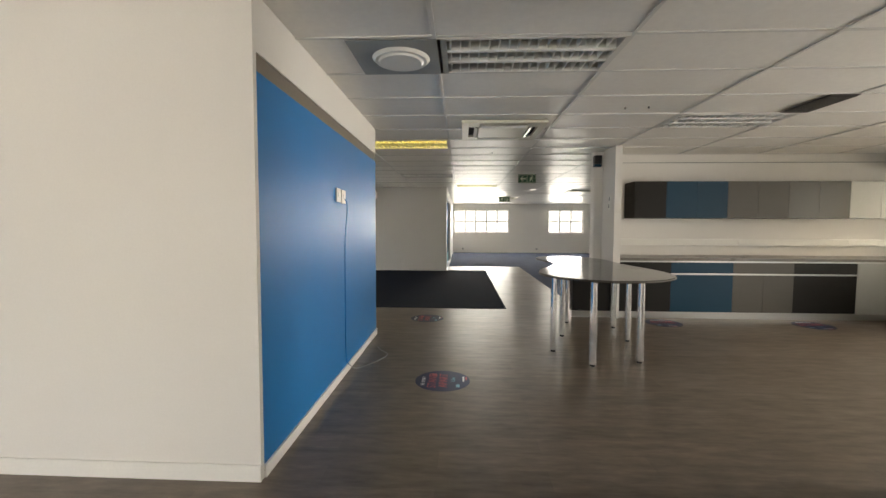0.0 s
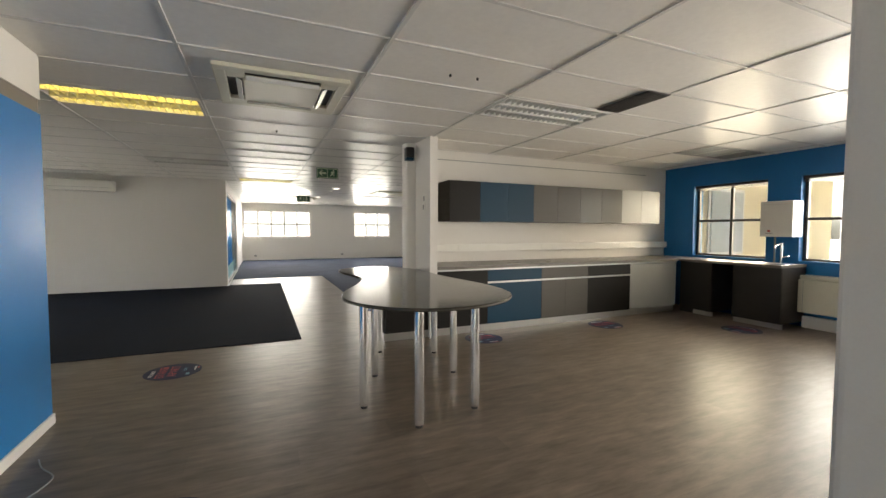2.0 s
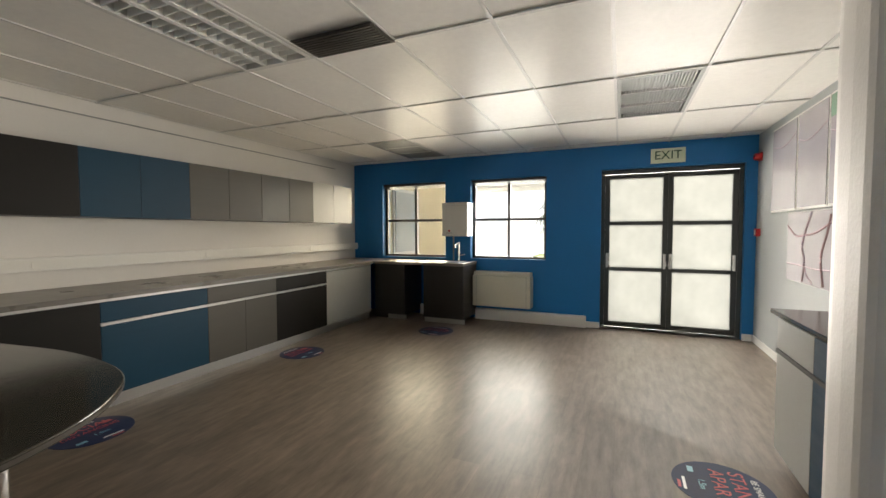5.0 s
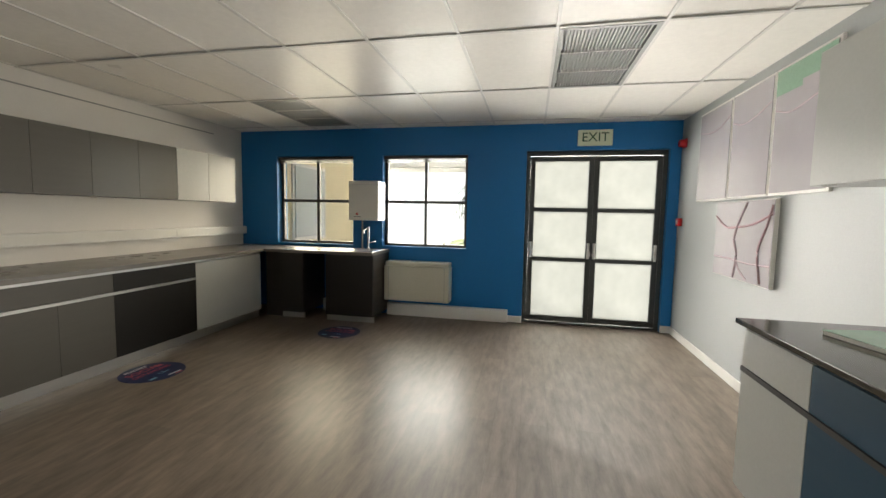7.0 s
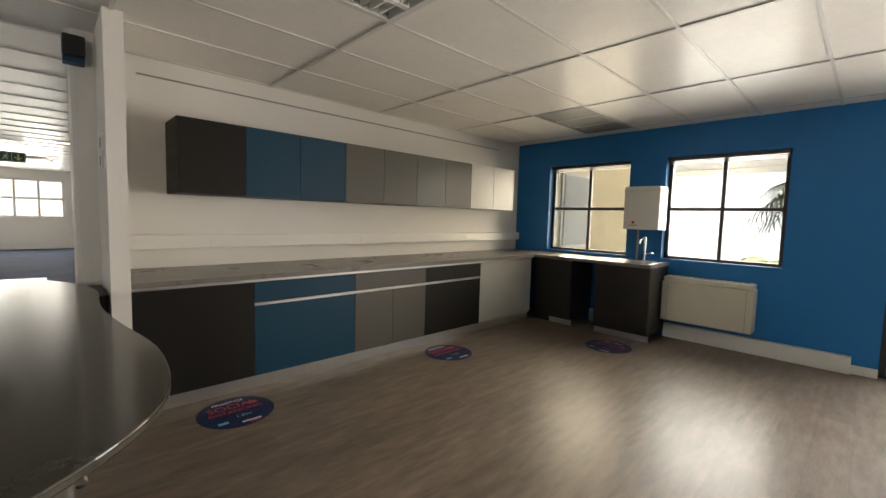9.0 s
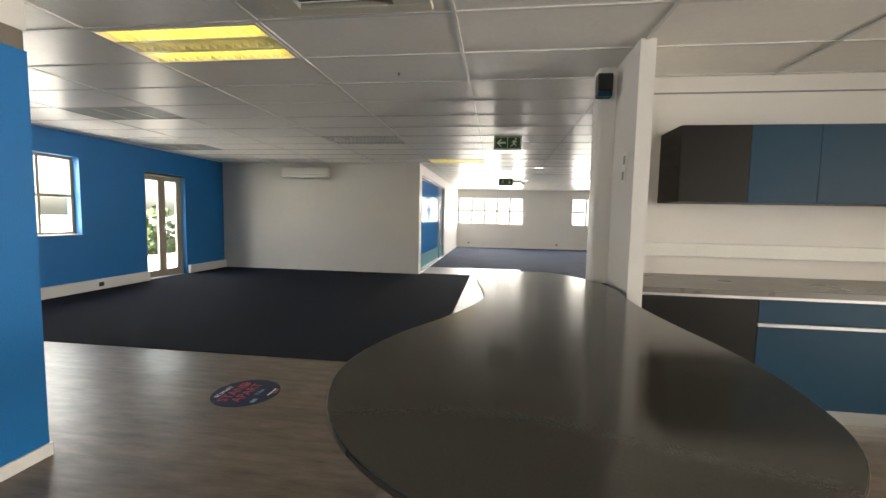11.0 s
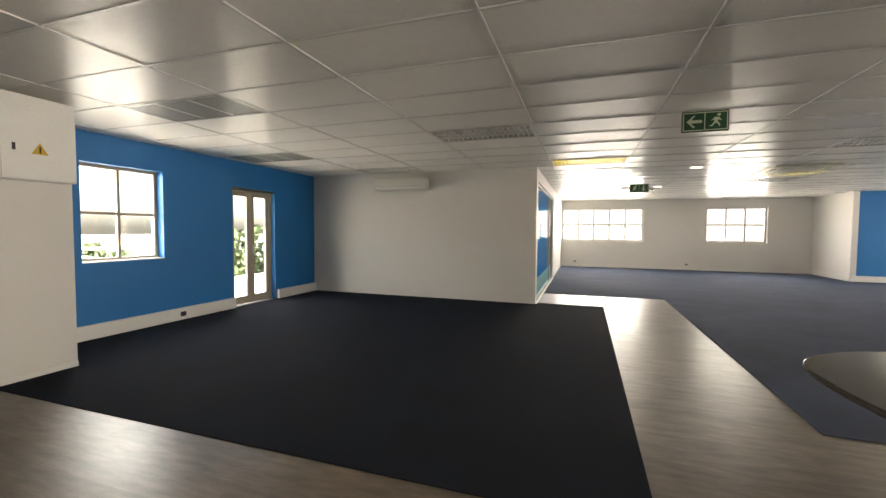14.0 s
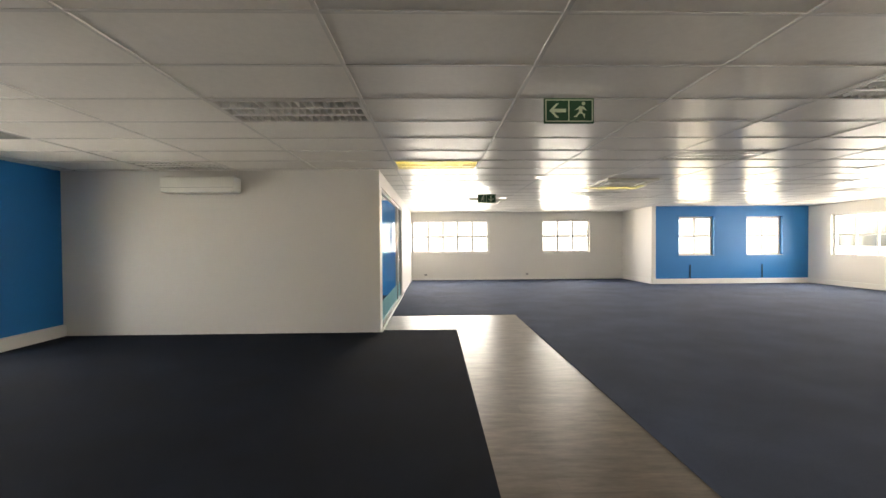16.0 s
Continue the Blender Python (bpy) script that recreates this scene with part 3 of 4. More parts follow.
for y0, y1 in ((12.991, 16.2), (16.26, 17.089)):
    box(bm, -0.42, -0.36, y0, y1, 0.0, 0.05)
    box(bm, -0.42, -0.36, y0, y1, 2.26, 2.309)
part("screen_frame", bm, M_SCREEN, gs)
for y0, y1 in ((12.991, 16.2), (16.26, 17.089)):
    p = part("pane", boxed(-0.395, -0.385, y0, y1, 0.05, 2.26), M_CLEAR, gs)
    p.visible_shadow = False
    part("privacy_film", boxed(-0.3835, -0.3825, y0, y1, 0.05, 0.40), M_TEAL, gs, "teal film along glass foot")
part("door_handle", rod(boxed(-0.36, -0.345, 16.215, 16.245, 0.95, 1.10, bevel=0.003), (-0.33, 16.23, 1.0), (-0.33, 16.36, 1.0), 0.010, 10), M_CHROME, gs)
structure("meeting_room_trim", boxed(-0.33, -0.30, 12.66, 17.35, 0.0005, 0.012), M_TRIM, "pale threshold strip along the glass screen", "trim")


# ---- ceiling fixtures ----
def ceiling_light(i, j, lit=False):
    x, y = GX + i * PX, GY + j * PY
    lab = "lit yellow fluorescent ceiling light with louvre" if lit else "unlit white louvred fluorescent ceiling light"
    t = thing("ceiling_light", (x + PX / 2, y + PY / 2, CEIL), lab, "ceiling light", "recessed ceiling lights")
    x0, x1, y0, y1 = x + 0.014, x + PX - 0.014, y + 0.013, y + PY - 0.013
    bm = bmesh.new()
    for d in ((x0, x1, y0, y0 + 0.022), (x0, x1, y1 - 0.022, y1), (x0, x0 + 0.022, y0 + 0.022, y1 - 0.022), (x1 - 0.022, x1, y0 + 0.022, y1 - 0.022)):
        box(bm, *d, CEIL - 0.006, CEIL + 0.10)
    part("frame", bm, M_TBAR, t)
    # lit: tube light as yellow colour; unlit: grey stands for shaded cells
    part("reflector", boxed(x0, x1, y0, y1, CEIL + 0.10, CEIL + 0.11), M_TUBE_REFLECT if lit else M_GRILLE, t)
    bays = 3
    w = (y1 - y0 - 0.044) / bays
    lo = bmesh.new()
    for k in range(1, bays):
        yy = y0 + 0.022 + k * w
        box(lo, x0 + 0.022, x1 - 0.022, yy - 0.016, yy + 0.016, CEIL - 0.003, CEIL + 0.06)
    n = 18
    for k in range(1, n):
        xx = x0 + 0.022 + (x1 - x0 - 0.044) * k / n
        box(lo, xx - 0.003, xx + 0.003, y0 + 0.022, y1 - 0.022, CEIL + 0.002, CEIL + 0.05)
    # same painted yellow light on the lit louvre
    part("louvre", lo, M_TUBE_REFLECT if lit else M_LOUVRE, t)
    for k in range(bays):
        yy = y0 + 0.022 + (k + 0.5) * w
        part("fluorescent_tube", rod(bmesh.new(), (x0 + 0.03, yy, CEIL + 0.075), (x1 - 0.03, yy, CEIL + 0.075), 0.018, 10), M_TUBE if lit and k != 1 else M_PLASTIC, t)


for c in LIGHTS_OFF:
    ceiling_light(*c)
for c in LIGHTS_ON:
    ceiling_light(*c, lit=True)


def return_grille(i, j, label, blades=True):
    x, y = GX + i * PX, GY + j * PY
    t = thing("air_grille", (x + PX / 2, y + PY / 2, CEIL), label, "air grille", "ceiling air grilles")
    x0, x1, y0, y1 = x + 0.014, x + PX - 0.014, y + 0.013, y + PY - 0.013
    bm = bmesh.new()
    for d in ((x0, x1, y0, y0 + 0.03), (x0, x1, y1 - 0.03, y1), (x0, x0 + 0.03, y0 + 0.03, y1 - 0.03), (x1 - 0.03, x1, y0 + 0.03, y1 - 0.03)):
        box(bm, *d, CEIL - 0.004, CEIL + 0.03)
    part("frame", bm, M_GRILLE, t)
    part("backing", boxed(x0, x1, y0, y1, CEIL + 0.04, CEIL + 0.05), M_GRILLE, t)
    for k in range(1, 24):
        yy = y0 + 0.03 + (y1 - y0 - 0.06) * k / 24
        part("slat", boxed(x0 + 0.03, x1 - 0.03, yy - 0.008, yy + 0.004, CEIL + 0.002, CEIL + 0.022), M_GRILLE, t)
    for k in (1, 2):
        xx = x0 + (x1 - x0) * k / 3
        part("divider", boxed(xx - 0.006, xx + 0.006, y0 + 0.03, y1 - 0.03, CEIL - 0.002, CEIL + 0.02), M_TBAR, t)


for c in GRILLES:
    return_grille(*c, "grey slatted return-air grille in ceiling")

t = thing("dark_air_vent", (3.50, 4.24, CEIL), "dark brown slatted air vent in ceiling", "air vent")
part("frame", boxed(3.37, 3.63, 3.96, 4.54, CEIL - 0.008, CEIL - 0.002), M_BRONZE, t)
for k in range(9):
    part("slat", boxed(3.385 + k * 0.027, 3.40 + k * 0.027, 3.98, 4.52, CEIL - 0.016, CEIL - 0.0085), M_BRONZE, t)

t = thing("round_ceiling_diffuser", (-0.30, 3.05, CEIL), "grey-blue panel with round white air diffuser", "air diffuser")
part("panel", boxed(-0.62, 0.025, 2.76, 3.34, CEIL - 0.006, CEIL - 0.002), M_GRILLE, t)
bm = bmesh.new()
for r, z in ((0.20, 0.0), (0.165, -0.012)):
    bmesh.ops.create_cone(bm, cap_ends=True, segments=40, radius1=r, radius2=r - 0.02, depth=0.02, matrix=Matrix.Translation((-0.30, 3.05, CEIL - 0.017 + z)) @ pose(0, 0, 0, 180, 0, 0))
part("disc", bm, M_PLASTIC, t, smooth=True)


def cassette(x, y, label):
    t = thing("ceiling_air_conditioner", (x, y, CEIL), label, "air conditioner", "ceiling cassettes")
    h, so, si, sl = 0.475, 0.395, 0.285, 0.27
    bm = bmesh.new()
    for d in ((-h, h, -h, -so), (-h, h, so, h), (-h, -so, -so, so), (so, h, -so, so)):
        box(bm, x + d[0], x + d[1], y + d[2], y + d[3], CEIL - 0.035, CEIL - 0.002, bevel=0.006)
    for u in (-1, 1):
        for v in (-1, 1):
            box(bm, x + min(u * sl, u * so), x + max(u * sl, u * so), y + min(v * sl, v * so), y + max(v * sl, v * so), CEIL - 0.034, CEIL - 0.003)
    part("fascia", bm, M_CREAM, t)
    part("intake_grille", boxed(x - si, x + si, y - si, y + si, CEIL - 0.046, CEIL - 0.004, bevel=0.01), M_CREAM, t)
    part("recess", boxed(x - so, x + so, y - so, y + so, CEIL - 0.0035, CEIL - 0.0015), M_BLACK, t)
    for dx, dy, rx, ry in ((0, 1, 28, 0), (0, -1, -28, 0), (1, 0, 0, -28), (-1, 0, 0, 28)):
        sx, sy = (sl - 0.01, 0.022) if dy else (0.022, sl - 0.01)
        fl = boxed(-sx, sx, -sy, sy, -0.003, 0.003, bevel=0.0015)
        bmesh.ops.transform(fl, matrix=pose(x + dx * 0.312, y + dy * 0.312, CEIL - 0.04, rx, ry, 0), verts=fl.verts)
        part("flap", fl, M_PLASTIC, t)


cassette(0.60, 5.22, "cream ceiling cassette with open air flaps")
cassette(4.1, 14.0, "cream ceiling cassette in the open office")
cassette(1.9, 17.3, "cream ceiling cassette in the open office")

for x, y in ((2.38, 13.31), (2.27, 16.6)):
    t = thing("downlight", (x, y, CEIL), "small square white downlight, lit", "downlight", "office downlights")
    part("trim", boxed(x - 0.11, x + 0.11, y - 0.11, y + 0.11, CEIL - 0.012, CEIL - 0.002, bevel=0.003), M_PLASTIC, t)
    part("lens", boxed(x - 0.085, x + 0.085, y - 0.085, y + 0.085, CEIL - 0.016, CEIL - 0.0125), M_LED, t)

for x, y in ((1.74, 4.34), (1.96, 4.32), (0.61, 6.79)):
    t = thing("sprinkler", (x, y, CEIL), "tiny dark ceiling fixing", "ceiling fixing", "ceiling fixings")
    part("pin", rod(bmesh.new(), (x, y, CEIL - 0.012), (x, y, CEIL + 0.006), 0.009, 10), M_BLACK, t)


def flat_poly(pts, d0, d1):
    """A prism over a polygon given in the x-z plane, from y d0 to d1."""
    bm = bmesh.new()
    a = [bm.verts.new((x, d0, z)) for x, z in pts]
    b = [bm.verts.new((x, d1, z)) for x, z in pts]
    bm.faces.new(a)
    bm.faces.new(b[::-1])
    for i in range(len(pts)):
        j = (i + 1) % len(pts)
        bm.faces.new((a[i], b[i], b[j], a[j]))
    bmesh.ops.recalc_face_normals(bm, faces=bm.faces)
    return bm


def running_sign(x, y, z, arrow):
    """A hanging green escape sign facing -y, 0.39 by 0.19 m."""
    t = thing("emergency_exit_sign", (x, y, z), "green hanging escape sign with running figure and arrow", "exit sign", "hanging exit signs")
    part("board", boxed(x - 0.195, x + 0.195, y, y + 0.02, z, z + 0.195, bevel=0.003), M_GREEN, t)
    for u0, u1, v0, v1 in ((-0.185, 0.185, 0.012, 0.02), (-0.185, 0.185, 0.175, 0.183), (-0.185, -0.177, 0.02, 0.175), (0.177, 0.185, 0.02, 0.175), (-0.006, 0.002, 0.02, 0.175)):
        part("border", boxed(x + u0, x + u1, y - 0.003, y - 0.0005, z + v0, z + v1), M_SIGNWHITE, t)
    c, s = (x - 0.09, 1) if arrow == 'left' else (x + 0.09, 1)
    if arrow == 'left':
        pts = ((-0.065, 0.0), (-0.01, 0.055), (0.01, 0.055), (-0.028, 0.014), (0.065, 0.014), (0.065, -0.014), (-0.028, -0.014), (0.01, -0.055), (-0.01, -0.055))
    else:
        pts = ((0, -0.065), (0.055, -0.01), (0.055, 0.012), (0.014, -0.026), (0.014, 0.065), (-0.014, 0.065), (-0.014, -0.026), (-0.055, 0.012), (-0.055, -0.01))
    part("arrow", flat_poly([(c + u, z + 0.0975 + v) for u, v in pts], y - 0.003, y - 0.0005), M_SIGNWHITE, t)
    f = x + 0.09 if arrow == 'left' else x - 0.09
    bm = flat_poly([(f + u, z + 0.0975 + v) for u, v in ((-0.01, 0.035), (0.025, 0.03), (0.05, 0.0), (0.03, 0.005), (0.015, 0.015), (0.012, -0.012), (0.035, -0.03), (0.03, -0.06), (0.018, -0.03), (-0.005, -0.02), (-0.03, -0.05), (-0.06, -0.05), (-0.035, -0.035), (-0.015, -0.01), (-0.015, 0.012), (-0.045, 0.0))], y - 0.003, y - 0.0005)
    bmesh.ops.create_cone(bm, cap_ends=True, segments=14, radius1=0.014, radius2=0.014, depth=0.0025, matrix=Matrix.Translation((f + 0.022, y - 0.00175, z + 0.0975 + 0.055)) @ pose(0, 0, 0, 90, 0, 0))
    part("pictogram", bm, M_SIGNWHITE, t)
    for u in (-0.12, 0.12):
        part("hanger", rod(bmesh.new(), (x + u, y + 0.01, z + 0.195), (x + u, y + 0.01, CEIL + 0.005), 0.003, 8), M_ALU, t)


running_sign(1.57, 9.39, 2.318, 'left')
running_sign(1.65, 15.0, 2.235, 'down')

# ---- kitchen: wall units ----
def cabinet(name, x0, x1, front, back, z0, z1, mat, label, doors=1, drawer=None, facing=-1, gap=0.003, group="", handle=None):
    """A unit with body and fronts; facing -1 looks towards -y, 1 towards +y."""
    t = thing(name, ((x0 + x1) / 2, (front + back) / 2, z0), label, "cabinet", group)
    th = 0.018
    f0, f1 = (front, front + th) if facing < 0 else (front - th, front)
    body0, body1 = (front + th + 0.002, back) if facing < 0 else (back, front - th - 0.002)
    part("body", boxed(x0, x1, body0, body1, z0, z1), mat, t)
    ztop = drawer if drawer else z1
    w = (x1 - x0) / doors
    for k in range(doors):
        d = part("door", boxed(x0 + k * w + gap / 2, x0 + (k + 1) * w - gap / 2, f0, f1, z0 + 0.002, ztop - 0.002, bevel=0.0015), mat, t)
    if drawer:
        part("drawer_front", boxed(x0 + gap / 2, x1 - gap / 2, f0, f1, drawer + 0.022, z1 - 0.002, bevel=0.0015), mat, t)
        part("handle_profile", boxed(x0, x1, f0 - 0.006 if facing < 0 else f0, f1 if facing < 0 else f1 + 0.006, drawer - 0.002, drawer + 0.020), handle or M_ALU, t, "aluminium grip profile")
    return t


UC = "kitchen wall units"
for x0, x1, mat, lab, n in ((2.80, 3.28, M_CDARK, "charcoal laminate wall cabinet on white wall", 1), (3.28, 4.20, M_CBLUE, "petrol blue laminate wall cabinet with two doors", 2),
                            (4.20, 5.10, M_CGREY, "taupe grey laminate wall cabinet with two doors", 2), (5.10, 6.0, M_CBROWN, "olive grey laminate wall cabinet with two doors", 2),
                            (6.0, 6.90, M_CLIGHT, "pale grey laminate wall cabinet with two doors", 2)):
    cabinet("wall_cabinet", x0, x1, 6.645, YN, 1.495, 2.06, mat, lab, n, group=UC)
BC = "kitchen base units"
cabinet("base_cabinet", 2.465, 3.22, 6.31, YN, 0.10, 0.835, M_CDARK, "charcoal laminate base cabinet under worktop", 1, group=BC)
cabinet("base_cabinet", 1.79, 2.355, 6.31, 6.85, 0.10, 0.83, M_CDARK, "charcoal base cabinet under end of wave table", 1, group=BC)
structure("plinth_table", boxed(1.79, 2.355, 6.345, 6.36, 0.0, 0.098), M_ALU, "brushed aluminium plinth under table cabinet", "plinth")
cabinet("base_cabinet", 3.22, 4.11, 6.31, YN, 0.10, 0.835, M_CBLUE, "petrol blue base cabinet with drawer", 1, drawer=0.655, group=BC)
cabinet("base_cabinet", 4.11, 4.97, 6.31, YN, 0.10, 0.835, M_CGREY, "taupe grey base cabinet with drawer", 2, drawer=0.655, group=BC)
cabinet("base_cabinet", 4.97, 5.85, 6.31, YN, 0.10, 0.835, M_CDARK, "charcoal base cabinet with drawer", 1, drawer=0.655, group=BC)
cabinet("base_cabinet", 5.85, 6.92, 6.31, YN, 0.10, 0.835, M_CLIGHT, "pale grey corner base cabinet", 1, group=BC)
structure("plinth", boxed(2.465, 6.92, 6.345, 6.36, 0.0, 0.098), M_ALU, "brushed aluminium plinth under base units", "plinth")
bm = bmesh.new()
for d in ((2.465, 7.548, 6.27, YN - 0.002), (6.93, 7.548, 4.755, 6.27)):
    box(bm, *d, 0.862, 0.90)
tagged(part("worktop", bm, M_WORK), "grey laminate L-shaped kitchen worktop", "worktop")
tagged(part("worktop_rail", boxed(2.465, 6.92, 6.30, 6.312, 0.838, 0.858), M_ALU), "aluminium rail under worktop edge", "rail")


def dark_unit(name, y0, y1, lab):
    t = thing(name, (7.2, (y0 + y1) / 2, 0.06), lab, "cabinet", BC)
    part("body", boxed(6.985, 7.548, y0, y1, 0.075, 0.860), M_CINK, t)
    part("door", boxed(6.965, 6.983, y0 + 0.003, y1 - 0.003, 0.08, 0.855, bevel=0.0015), M_CINK, t)
    part("kickboard", boxed(7.01, 7.03, y0, y1, 0.0, 0.073), M_ALU, t)


dark_unit("sink_cabinet", 4.765, 5.41, "black-brown sink cabinet under the window")
dark_unit("side_cabinet", 5.73, 6.05, "narrow black-brown cabinet under worktop")
part_c = thing("corner_panel", (7.2, 6.17, 0), "dark corner filler panel under worktop", "panel")
part("panel", boxed(7.02, 7.04, 6.05, 6.30, 0.0, 0.86), M_CINK, part_c)

s = thing("sink", (7.22, 5.08, 0.90), "stainless steel inset sink on worktop", "sink")
bm = bmesh.new()
for d in ((7.02, 7.45, 4.80, 4.83), (7.02, 7.45, 5.36, 5.39), (7.02, 7.05, 4.83, 5.36), (7.40, 7.45, 4.83, 5.36)):
    box(bm, *d, 0.900, 0.908)
part("rim", bm, M_CHROME, s)
part("bowl", boxed(7.05, 7.40, 4.83, 5.36, 0.9005, 0.903), M_ALU, s)
tp = thing("tap", (7.40, 5.0, 0.908), "chrome kitchen tap with lever", "tap")
bm = bmesh.new()
rod(bm, (7.40, 5.0, 0.908), (7.40, 5.0, 1.20), 0.016)
rod(bm, (7.40, 5.0, 1.19), (7.24, 5.0, 1.16), 0.011)
rod(bm, (7.24, 5.0, 1.165), (7.24, 5.0, 1.12), 0.012)
part("spout", bm, M_CHROME, tp, smooth=True)
part("lever", rod(bmesh.new(), (7.40, 4.985, 0.99), (7.39, 4.90, 1.01), 0.008, 10), M_CHROME, tp, smooth=True)

g = thing("water_heater", (7.41, 5.03, 1.29), "white wall-mounted water boiler with taps", "water heater")
part("casing", boxed(7.28, 7.548, 4.82, 5.235, 1.29, 1.81, bevel=0.012), M_PLASTIC, g)
part("lid", boxed(7.275, 7.548, 4.815, 5.24, 1.755, 1.765), M_TBAR, g)
part("dial", rod(bmesh.new(), (7.262, 5.11, 1.375), (7.28, 5.11, 1.375), 0.016, 14), M_RED, g)
part("outlet_pipe", rod(bmesh.new(), (7.40, 5.09, 1.29), (7.40, 5.09, 0.909), 0.012, 10), M_GRILLE, g)
part("badge", boxed(7.277, 7.2795, 5.06, 5.16, 1.335, 1.345), M_GRILLE, g)

h = thing("fan_coil_heater", (7.44, 4.31, 0.24), "cream wall-mounted fan coil heater under window", "heater")
part("casing", boxed(7.34, 7.548, 3.87, 4.755, 0.235, 0.70, bevel=0.012), M_CREAM, h)
part("top_grille", boxed(7.36, 7.548, 3.88, 4.745, 0.702, 0.755, bevel=0.01), M_CREAM, h)
for k in range(14):
    part("louvre", boxed(7.40, 7.50, 3.95 + k * 0.055, 3.956 + k * 0.055, 0.756, 0.762), M_GRILLE, h)
for y in (3.93, 4.69):
    part("end_seam", boxed(7.3375, 7.3395, y, y + 0.004, 0.25, 0.69), M_GRILLE, h)

for nm, y0, y1 in (("a", 3.12, 4.76), ("b", 5.42, 5.72)):
    t = thing("cable_trunking", (7.51, (y0 + y1) / 2, 0.02), "white skirting cable trunking along blue wall", "trunking", "cable trunking")
    part("channel", boxed(7.485, 7.549, y0, y1, 0.0, 0.165, bevel=0.004), M_TRIM, t)
    part("cover", boxed(7.48, 7.4845, y0 + 0.002, y1 - 0.002, 0.03, 0.145), M_TRIM, t)
t = thing("cable_trunking", (5.0, 6.99, 1.05), "white power trunking above kitchen worktop", "trunking", "cable trunking")
part("channel", boxed(2.465, 7.545, 6.985, 7.048, 1.055, 1.165, bevel=0.004), M_TRIM, t)
part("cover", boxed(2.468, 7.54, 6.980, 6.9845, 1.075, 1.145), M_PLASTIC, t)
for x in (3.1, 4.6, 6.3):
    part("socket", boxed(x, x + 0.14, 6.974, 6.9795, 1.08, 1.14, bevel=0.002), M_PLASTIC, t)
t = thing("cable_trunking", (5.0, 7.04, 2.42), "thin dark picture rail below ceiling", "trunking")
part("rail", boxed(2.62, 7.0, 7.035, 7.049, 2.395, 2.405), M_GRILLE, t)

e = thing("exit_sign", (7.535, 2.13, 2.25), "pale exit sign board over door", "exit sign")
part("board", boxed(7.52, 7.548, 1.935, 2.335, 2.255, 2.445, bevel=0.004), M_SIGNWHITE, e)
lettering("EXIT", 0.155, M_GREEN, Matrix.Translation((7.518, 2.135, 2.352)) @ Matrix(((0, 0, -1, 0), (-1, 0, 0, 0), (0, 1, 0, 0), (0, 0, 0, 1))), e)

f = thing("fire_alarm_sounder", (7.42, 1.2, 2.23), "red fire alarm sounder on wall", "fire alarm")
bm = bmesh.new()
bmesh.ops.create_cone(bm, cap_ends=True, segments=24, radius1=0.052, radius2=0.04, depth=0.07, matrix=Matrix.Translation((7.43, YS + 0.036, 2.25)) @ pose(0, 0, 0, -90, 0, 0))
part("horn", bm, M_RED, f, smooth=True)
part("base", boxed(7.38, 7.48, YS + 0.001, YS + 0.02, 2.20, 2.30, bevel=0.004), M_RED, f)
f = thing("fire_call_point", (7.42, 1.18, 1.33), "red break-glass fire call point", "fire alarm")
part("box", boxed(7.38, 7.47, YS + 0.001, YS + 0.045, 1.305, 1.395, bevel=0.004), M_RED, f)
part("glass", boxed(7.40, 7.45, YS + 0.0455, YS + 0.048, 1.325, 1.375), M_PLASTIC, f)

# ---- posters and the side counter ----
for k, (a, b) in enumerate(((6.26, 6.96), (5.62, 6.255), (4.98, 5.615))):
    p = thing("framed_poster", ((a + b) / 2, YS + 0.02, 1.56), "glossy pale poster in thin white frame", "poster", "wall posters")
    part("backing", boxed(a, b, YS + 0.001, YS + 0.022, 1.565, 2.45, bevel=0.003), M_TRIM, p)
    part("print", boxed(a + 0.02, b - 0.02, YS + 0.0225, YS + 0.026, 1.585, 2.43), M_POSTER, p)
    if k == 2:
        part("printed_band", boxed(a + 0.02, b - 0.02, YS + 0.0263, YS + 0.0275, 2.26, 2.43), M_POSTERGREEN, p)
        part("printed_tab", boxed(a + 0.10, a + 0.32, YS + 0.0277, YS + 0.0285, 2.22, 2.30), M_POSTER, p)
    curve_tube("printed_line", [(a + 0.03, YS + 0.0255, 2.30 - 0.05 * k), (a + 0.2, YS + 0.0255, 2.24 - 0.04 * k), (a + 0.42, YS + 0.0255, 2.22 - 0.05 * k), (b - 0.03, YS + 0.0255, 2.26 - 0.05 * k)], 0.006, M_POSTERLINE, p)
p = thing("framed_poster", (5.94, YS + 0.02, 0.9), "glossy lilac print below the row of posters", "poster", "wall posters")
part("backing", boxed(5.48, 6.41, YS + 0.001, YS + 0.03, 0.90, 1.545, bevel=0.003), M_TRIM, p)
part("print", boxed(5.485, 6.405, YS + 0.0305, YS + 0.033, 0.905, 1.54), M_POSTER, p)
